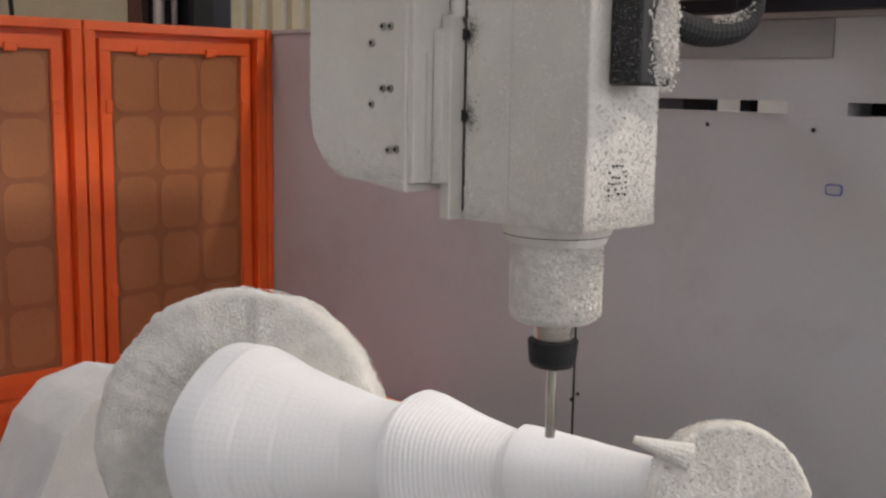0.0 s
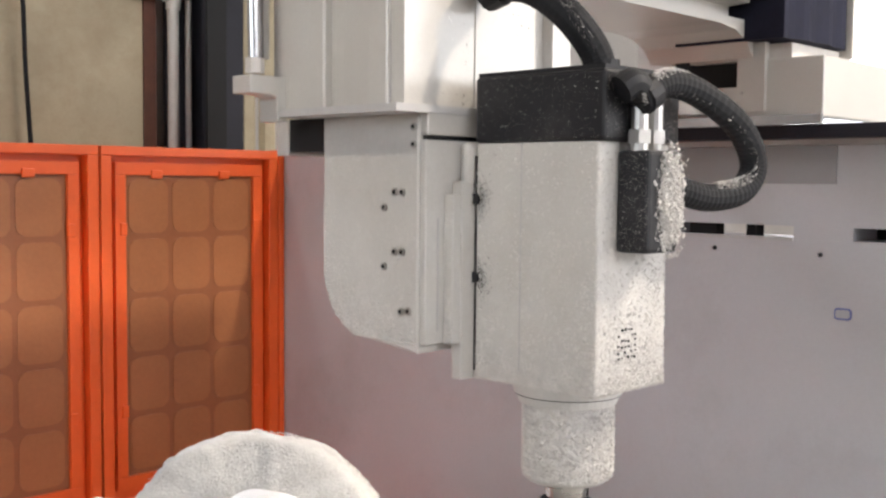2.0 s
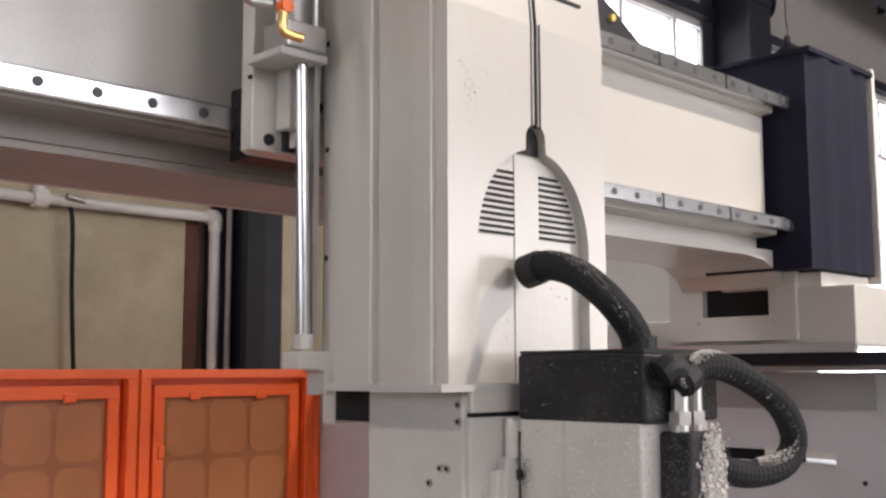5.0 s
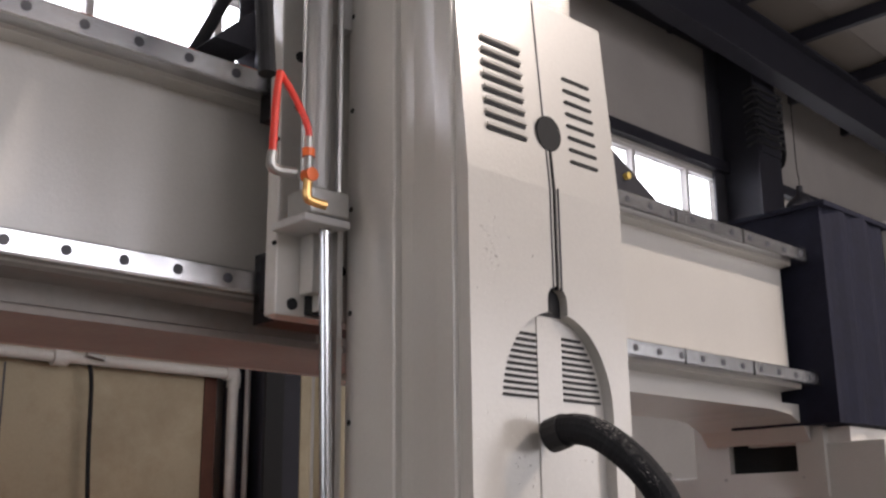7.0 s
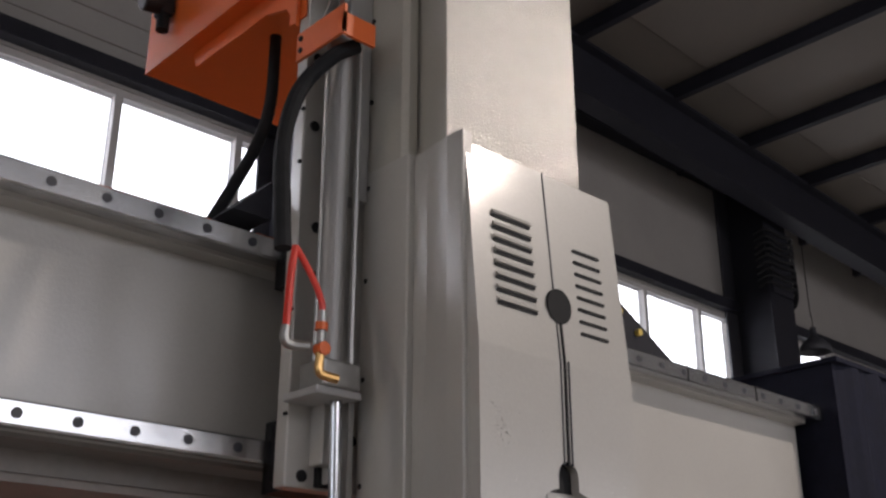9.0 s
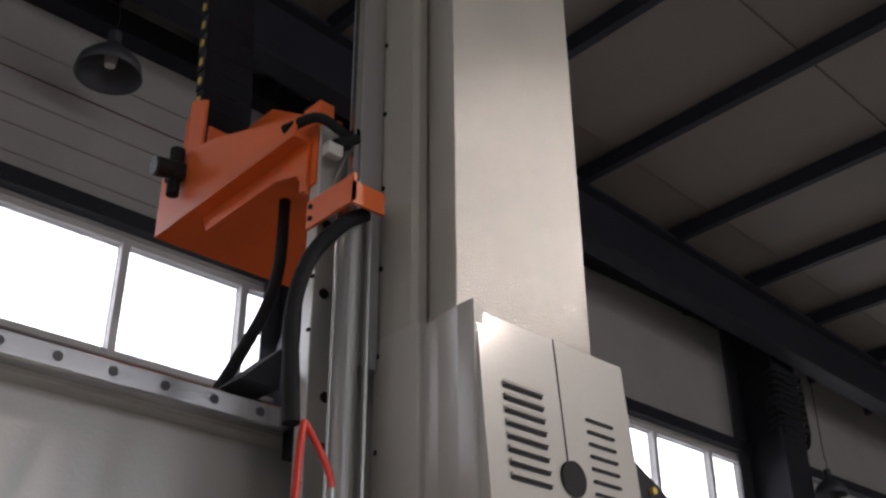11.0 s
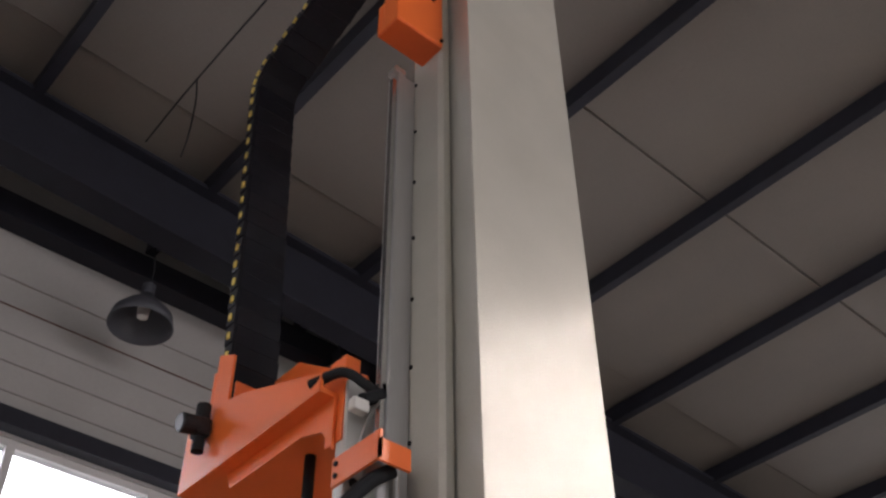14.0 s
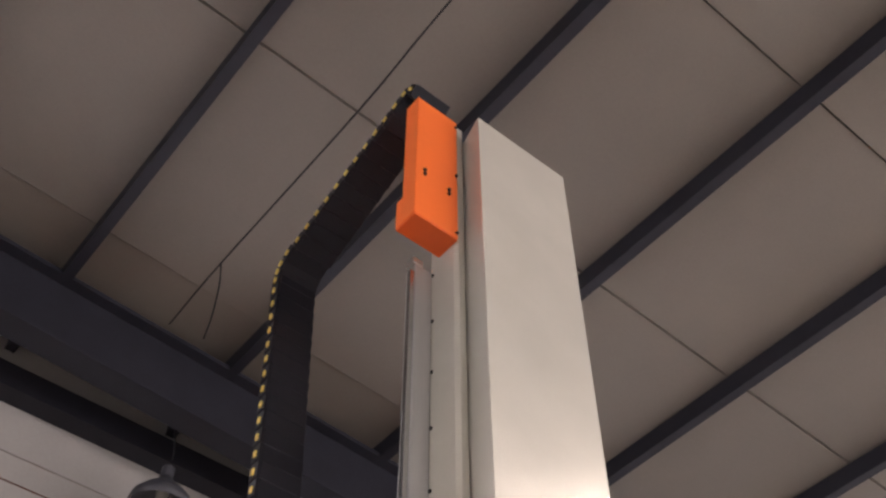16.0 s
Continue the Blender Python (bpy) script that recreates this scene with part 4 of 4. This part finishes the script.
for z in (1.63, 1.505):
    part("clamp_bolt", C((SX0 - 0.006, 1.125, z), (SX0 + 0.002, 1.125, z), 0.009, n=10), "blackbox", e)
part("rear_seam", B(SX0 - 0.0014, SX0 + 0.004, 1.1225, 1.1262, SZ0 + 0.01, SZ1 - 0.02), "grime", e)
part("top_cover", B(SX0 - 0.002, SX1 + 0.012, SY0 - 0.012, SY1 + 0.002, SZ1, 1.822, bevel=0.006), "blackbox", e, "black dusty plastic top cover")
part("top_lid", B(SX0 + 0.004, SX1 + 0.008, SY0 - 0.006, SY1, 1.822, 1.828), "blackbox", e)
part("terminal_box", B(SX0 + 0.045, SX0 + 0.128, SY0 - 0.056, SY0, 1.555, 1.705, bevel=0.006), "blackbox", e, "black terminal box caked with foam chips")
part("gland", C((SX0 + 0.128, SY0 - 0.035, 1.63), (SX0 + 0.15, SY0 - 0.035, 1.63), 0.018, n=12), "black", e)
for x in (SX0 + 0.062, SX0 + 0.10):
    part("connector", C((x, SY0 - 0.028, 1.70), (x, SY0 - 0.028, 1.775), 0.013, n=12), "brushed", e, "nickel plated connector")
    part("connector_nut", C((x, SY0 - 0.028, 1.715), (x, SY0 - 0.028, 1.735), 0.018, n=6), "brushed", e)
bm = bmesh.new()
rnd_v = random.Random(3)
for i in range(6):
    for j in range(6):
        if rnd_v.random() < 0.75:
            hx, hz = SX0 + 0.058 + 0.0085 * i + rnd_v.uniform(-0.001, 0.001), 1.395 + 0.0085 * j + rnd_v.uniform(-0.001, 0.001)
            cyl(bm, (hx, SY0 - 0.0022, hz), (hx, SY0, hz), rnd_v.uniform(0.001, 0.0023), n=7)
part("vent_holes", bm, "hole", e, "patch of small dark vent holes")
cx, cy = (SX0 + SX1) / 2, (SY0 + SY1) / 2
part("flange", C((cx, cy, 1.325), (cx, cy, 1.346), 0.086, 0.092, n=36), "head", e)
part("flange_ring", C((cx, cy, 1.31), (cx, cy, 1.325), 0.078, 0.084, n=36), "head", e)
part("seal", C((cx, cy, 1.3235), (cx, cy, 1.3275), 0.0855, n=36), "blackbox", e)
bm = bmesh.new()
prof = [(0.073, 1.312), (0.073, 1.20), (0.070, 1.19), (0.062, 1.184), (0.03, 1.184)]
n = 40
rings = [[bm.verts.new((cx + r * math.cos(2 * math.pi * k / n), cy + r * math.sin(2 * math.pi * k / n), zz)) for k in range(n)] for r, zz in prof]
for a, b in zip(rings, rings[1:]):
    for k in range(n):
        bm.faces.new((a[k], b[k], b[(k + 1) % n], a[(k + 1) % n]))
bmesh.ops.recalc_face_normals(bm, faces=bm.faces)
part("nose", bm, "head", e)
part("tool_holder", C((cx, cy, 1.135), (cx, cy, 1.19), 0.030, 0.036, n=28), "tool", e, "steel tool holder")
part("nut", C((cx, cy, 1.115), (cx, cy, 1.150), 0.038, 0.041, n=28), "black", e, "black collet nut")
part("nut_lip", C((cx, cy, 1.108), (cx, cy, 1.115), 0.034, 0.038, n=28), "blackbox", e)
part("cutter", C((cx, cy, 0.988), (cx, cy, 1.112), 0.0085, n=14), "tool", e, "round steel milling cutter")

HOSE_A = [(1.335, 1.155, 1.965), (1.335, 1.11, 1.972), (1.345, 1.06, 1.958), (1.365, 1.01, 1.915), (1.395, 0.985, 1.865), (1.41, 0.98, 1.825)]
HOSE_B = [(1.32, 0.85, 1.775), (1.37, 0.84, 1.803), (1.44, 0.825, 1.793), (1.535, 0.81, 1.748), (1.578, 0.805, 1.690), (1.55, 0.81, 1.648), (1.48, 0.825, 1.636), (1.42, 0.84, 1.646), (1.37, 0.86, 1.662)]
e = thing("cover_hose", "thick black corrugated hose dusted with pale chips", "hose")
part("hose", tube(HOSE_A, 0.0255, 14, steps=14, ripple=0.012), "black", e)
part("cuff", tube([(1.335, 1.158, 1.963), (1.335, 1.125, 1.971)], 0.029, 14, steps=3), "blackbox", e)
part("end_cuff", tube([(1.408, 0.98, 1.85), (1.41, 0.98, 1.822)], 0.029, 14, steps=3), "blackbox", e)
e = thing("spindle_hose", "thick black corrugated hose looping beside the spindle, dusted with chips", "hose")
part("hose", tube(HOSE_B, 0.0215, 14, steps=14, ripple=0.018), "black", e)
part("elbow", tube([(1.29, 0.86, 1.79), (1.305, 0.852, 1.80), (1.325, 0.85, 1.79)], 0.022, 12), "blackbox", e)
part("cuff", tube([(1.325, 0.849, 1.779), (1.345, 0.845, 1.792)], 0.026, 14, steps=3), "blackbox", e)


# foam chips stuck on the head
def chips(name, count, sampler, size, label, mat="chip"):
    rnd = random.Random(len(name) * 7 + count)
    vs, fs = [], []
    for _ in range(count):
        p, nrm = sampler(rnd)
        s = size * (0.4 + rnd.random() ** 2 * 1.5)
        b = len(vs)
        for k in range(4):
            a = rnd.random() * 6.283
            t1 = Vector((nrm[1], nrm[2], nrm[0])).cross(Vector(nrm)).normalized()
            t2 = Vector(nrm).cross(t1)
            off = t1 * math.cos(a + k * 1.57) * s + t2 * math.sin(a + k * 1.57) * s * rnd.uniform(0.5, 1)
            if k == 3:
                off = Vector(nrm) * s * rnd.uniform(0.25, 0.7)
            vs.append(tuple(Vector(p) + off))
        fs += [(b, b + 1, b + 3), (b + 1, b + 2, b + 3), (b + 2, b, b + 3), (b, b + 2, b + 1)]
    me = bpy.data.meshes.new(name)
    me.from_pydata(vs, [], fs)
    me.materials.append(M[mat])
    return tagged(new(name, me), label, "foam chips", kind="stuff")


def low(r, z0, z1, power=2.2):
    return z0 + (z1 - z0) * r.random() ** power


chips("spindle_chips", 9000, lambda r: ((SX0, r.uniform(SY0, SY1), low(r, SZ0, SZ1, 4.0)), (-1, 0, 0)), 0.0014, "pale foam chips stuck to the spindle housing")
chips("spindle_chip", 13000, lambda r: ((r.uniform(SX0, SX1), SY0, low(r, SZ0, SZ1, 2.2)), (0, -1, 0)), 0.0014, "pale foam chips stuck to the spindle housing")


def arm_pt(r):
    z = low(r, 1.402, 1.70, 3.4)
    top = 1.39 if z > 1.507 else 1.284 + 0.108 * math.sqrt(max(0.0, 1 - ((1.507 - z) / 0.108) ** 2))
    return (AXL, r.uniform(1.17, top), z), (-1, 0, 0)


chips("arm_chips", 14000, arm_pt, 0.0012, "pale foam chips stuck to the swivel arm")
chips("arm_chip", 5000, lambda r: min((arm_pt(r) for _ in range(4)), key=lambda q: q[0][2]), 0.0024, "coarse pale foam chips along the arm's lower edge")


chips("lower_chips", 8000, lambda r: ((SX0, r.uniform(SY0, SY1), low(r, SZ0, SZ1, 4.5)), (-1, 0, 0)), 0.0028, "coarse pale foam chips along the spindle's lower edge")
chips("lower_chip", 7000, lambda r: ((r.uniform(SX0, SX1), SY0, low(r, SZ0, SZ1, 3.5)), (0, -1, 0)), 0.0022, "coarse pale foam chips along the spindle's lower edge")
chips("plate_chips", 1500, lambda r: ((AXL + 0.045, r.uniform(1.131, 1.149), low(r, 1.40, 1.60, 2)), (-1, 0, 0)), 0.0015, "pale foam chips stuck to the mounting plate")


def nose_pt(r):
    a = r.uniform(radians(150), radians(330))
    return (cx + 0.073 * math.cos(a), cy + 0.073 * math.sin(a), r.uniform(1.195, 1.31)), (math.cos(a), math.sin(a), 0)


chips("nose_chips", 11000, nose_pt, 0.0032, "pale foam chips stuck to the spindle nose")


def clump(r):
    u, v = r.gauss(0, 1), r.gauss(0, 1)
    return (SX0 + min(0.134, max(0.05, 0.102 + 0.013 * u)), SY0 - 0.056 - 0.010 * r.random() ** 2, min(1.715, max(1.55, 1.632 + 0.030 * v))), (0, -1, 0)


chips("box_chips", 6500, clump, 0.0034, "pale foam chips caked on the black terminal box")
chips("cover_dust", 900, lambda r: ((SX0 - 0.003, r.uniform(SY0, SY1), r.uniform(SZ1, 1.82)), (-1, 0, 0)), 0.0007, "grey foam dust on the black cover", "dust")
chips("cover_chips", 45, lambda r: ((SX0 - 0.003, r.uniform(SY0, SY1), r.uniform(SZ1, 1.82)), (-1, 0, 0)), 0.0012, "scattered pale foam chips on the black cover")
chips("cover_chip", 1200, lambda r: ((r.uniform(SX0, SX1), SY0 - 0.013, r.uniform(SZ1, 1.82)), (0, -1, 0)), 0.0010, "grey foam dust on the black cover", "dust")
chips("box_dust", 1100, lambda r: ((SX0 + 0.044, r.uniform(SY0 - 0.055, SY0), r.uniform(1.556, 1.70)), (-1, 0, 0)), 0.0008, "grey foam dust on the terminal box", "dust")


def hose_pt(r):
    pts = spline(HOSE_B[:7], 8)
    i = int(r.random() ** 1.3 * (len(pts) - 2))
    p = pts[i].lerp(pts[i + 1], r.random())
    a = r.gauss(radians(80), 0.7)
    nn = Vector((-0.5 * math.cos(a), -0.5 * math.cos(a), math.sin(a))).normalized()
    return tuple(p + nn * 0.0225), tuple(nn)


chips("hose_dust", 9000, hose_pt, 0.0012, "grey foam dust lying on the black hose", "dust")
chips("hose_chips", 4200, hose_pt, 0.0019, "pale foam chips lying on the black hose")


def hose2_pt(r):
    pts = spline(HOSE_A[1:5], 8)
    i = int(r.random() * (len(pts) - 2))
    p = pts[i].lerp(pts[i + 1], r.random())
    a = r.gauss(radians(70), 0.8)
    nn = Vector((-0.6 * math.cos(a), -0.6 * math.cos(a), math.sin(a))).normalized()
    return tuple(p + nn * 0.027), tuple(nn)


chips("hose_chip", 260, hose2_pt, 0.0014, "pale foam chips lying on the black hose")
chips("hose_speck", 1500, hose2_pt, 0.0010, "grey foam dust lying on the black hose", "dust")



def smudge(r):
    z0 = 1.63 if r.random() < 0.5 else 1.505
    return (SX0 - 0.0005, min(1.124, 1.119 - abs(r.gauss(0, 0.010))), z0 + r.gauss(0, 0.016)), (-1, 0, 0)


chips("grime_specks", 1600, smudge, 0.0010, "dark oily grime specks round the clamp bolts", "grime")


def cover_pt(r):
    u = r.random()
    if u < 0.5:
        return (r.gauss(1.20, 0.015), YL, r.gauss(2.27, 0.03)), (0, -1, 0)
    return (r.uniform(CX0, CX1), YL, low(r, 1.78, 2.3, 1.6)), (0, -1, 0)


chips("cover_specks", 420, cover_pt, 0.0017, "few pale chips stuck to the ram cover")
chips("niche_specks", 500, lambda r: ((r.uniform(1.30, 1.48), NY, low(r, 1.74, 2.0, 1.4)), (0, -1, 0)), 0.0016, "pale chips in the arched recess")

# ---- workpiece ----
def roughen(bm, amount, scale, seed=0.0):
    bm.normal_update()
    mv = {}
    for v in bm.verts:
        q = v.co * scale + Vector((seed, seed, seed))
        mv[v] = v.normal * amount * (noise.noise(q) + 0.6 * noise.noise(q * 2.7))
    for v, d in mv.items():
        v.co += d
    return bm


def disc(center, axis, r, half, flat=0.75, seg=72, rings_n=14):
    """A thick round slab with a rounded rim."""
    bm = bmesh.new()
    prof = [(0.001, half)] + [(r * u, half) for u in (0.25, 0.5, 0.7, 0.82, 0.9)] + [(r * (0.93 + 0.07 * math.sin(radians(a))), half * math.cos(radians(a))) for a in range(10, 171, 16)] + [(r * u, -half) for u in (0.9, 0.75, 0.5, 0.25)] + [(0.001, -half)]
    rings = [[bm.verts.new((p * math.cos(2 * math.pi * k / seg), p * math.sin(2 * math.pi * k / seg), h)) for k in range(seg)] for p, h in prof]
    for a, b in zip(rings, rings[1:]):
        for k in range(seg):
            bm.faces.new((a[k], a[(k + 1) % seg], b[(k + 1) % seg], b[k]))
    bmesh.ops.remove_doubles(bm, verts=bm.verts, dist=0.0005)
    bmesh.ops.recalc_face_normals(bm, faces=bm.faces)
    m = Matrix.Translation(center) @ Vector(axis).to_track_quat("Z", "Y").to_matrix().to_4x4()
    bmesh.ops.transform(bm, matrix=m, verts=bm.verts)
    return bm


AX0, AX1 = Vector((1.314, 1.749, 0.798)), Vector((1.501, 0.730, 0.939))
AXD = (AX1 - AX0).normalized()
BIG_C, BIG_N, BIG_R, BIG_H = (1.380, 1.858, 0.785), (-0.74, -0.62, 0.26), 0.318, 0.085
END_C, END_N, END_R, END_H = (1.516, 0.766, 0.905), (-0.70, -0.66, 0.27), 0.128, 0.045

e = thing("foam_workpiece", "white foam sculpture blank half milled, with two round rough ends", "foam block")
part("large_end", roughen(roughen(disc(BIG_C, BIG_N, BIG_R, BIG_H, seg=150), 0.012, 9), 0.005, 60), "foamrough", e, "rough chip-covered round end", smooth=True)
part("small_end", roughen(disc(END_C, END_N, END_R, END_H, seg=110), 0.004, 70), "foamrough", e, "rough chip-covered round end", smooth=True)
part("spike", roughen(C((1.455, 0.80, 0.985), (1.392, 0.862, 1.014), 0.022, 0.006, 14), 0.003, 50), "foamrough", e)


def turned(profile, ridge, step):
    """A body of revolution about the work axis: (way along the axis, radius), with fine tool ridges."""
    bm = bmesh.new()
    s1 = AXD.cross(Vector((0, 0, 1))).normalized()
    u1 = s1.cross(AXD)
    seg = 72
    rings = []
    for (a, ra), (b, rb) in zip(profile, profile[1:]):
        n = max(2, int(abs(b - a) / step) * 2)
        for k in range(n):
            u = k / n
            rad = ra + (rb - ra) * u + (ridge if k % 2 else 0.0)
            c = AX0 + AXD * (a + (b - a) * u)
            rings.append([bm.verts.new(c + rad * (1 + 0.02 * math.sin(5 * g + 9 * a)) * (math.cos(g) * s1 + math.sin(g) * u1)) for g in (2 * math.pi * q / seg for q in range(seg))])
    for p, q in zip(rings, rings[1:]):
        for k in range(seg):
            bm.faces.new((p[k], p[(k + 1) % seg], q[(k + 1) % seg], q[k]))
    bm.faces.new(rings[0])
    bm.faces.new(rings[-1])
    bmesh.ops.recalc_face_normals(bm, faces=bm.faces)
    return bm


part("flared_cone", turned([(-0.02, 0.212), (0.05, 0.205), (0.12, 0.176), (0.20, 0.150), (0.33, 0.113), (0.42, 0.100), (0.46, 0.09)], 0.0003, 0.012), "foam", e, "clean white milled cone")
part("collar", turned([(0.418, 0.05), (0.424, 0.122), (0.44, 0.130), (0.47, 0.124), (0.555, 0.092), (0.665, 0.060)], 0.0018, 0.0085), "foam", e, "white milled collar with tool ridges")
part("neck", turned([(0.655, 0.03), (0.662, 0.079), (0.685, 0.077), (0.80, 0.058), (0.905, 0.040), (0.945, 0.036)], 0.0003, 0.012), "foam", e, "clean white milled neck")
tagged(put("foam_offcut", roughen(prism([(1.10, 0.0), (1.17, 0.48), (1.255, 0.66), (1.335, 0.735), (1.47, 0.76), (1.62, 0.72), (1.68, 0.0)], "y", 2.45, 2.75, bevel=0.015), 0.004, 9), "foamgrey"), "grey faceted foam block behind the workpiece", "foam block")
e = thing("work_table", "dark steel machine table under the workpiece", "machine table")
part("top", B(0.95, 2.1, 0.55, 2.15, 0.32, 0.40, bevel=0.006), "brushed", e)
for x in (1.0, 1.95):
    for y in (0.6, 2.0):
        part("leg", B(x, x + 0.1, y, y + 0.1, 0.0, 0.32), "greyplate", e)
for x, y, z in ((1.400, 1.838, 0.51), (1.525, 0.757, 0.80)):
    tagged(put("support_block", B(x - 0.07, x + 0.07, y - 0.09, y + 0.09, 0.40, z, bevel=0.006), "greyplate"), "grey steel support block under the workpiece", "support")


def disc_pt(center, axis, rad, half):
    q = Vector(axis).to_track_quat("Z", "Y")

    def sample(r):
        a, u = r.uniform(0, 6.283), r.random()
        if u < 0.35:
            n_ = q @ Vector((math.cos(a), math.sin(a), 0))
            p_ = Vector(center) + n_ * rad + q @ Vector((0, 0, r.uniform(-0.5, 0.5) * half))
        else:
            d_ = rad * 0.93 * math.sqrt(r.random())
            n_ = q @ Vector((0, 0, 1))
            p_ = Vector(center) + q @ Vector((d_ * math.cos(a), d_ * math.sin(a), half + 0.001))
        return tuple(p_), tuple(n_)
    return sample


chips("disc_chips", 9000, disc_pt(BIG_C, BIG_N, BIG_R, BIG_H), 0.0030, "pale foam crumbs on the rough round end")
chips("disc_chip", 6000, disc_pt(END_C, END_N, END_R, END_H), 0.0024, "pale foam crumbs on the rough round end")
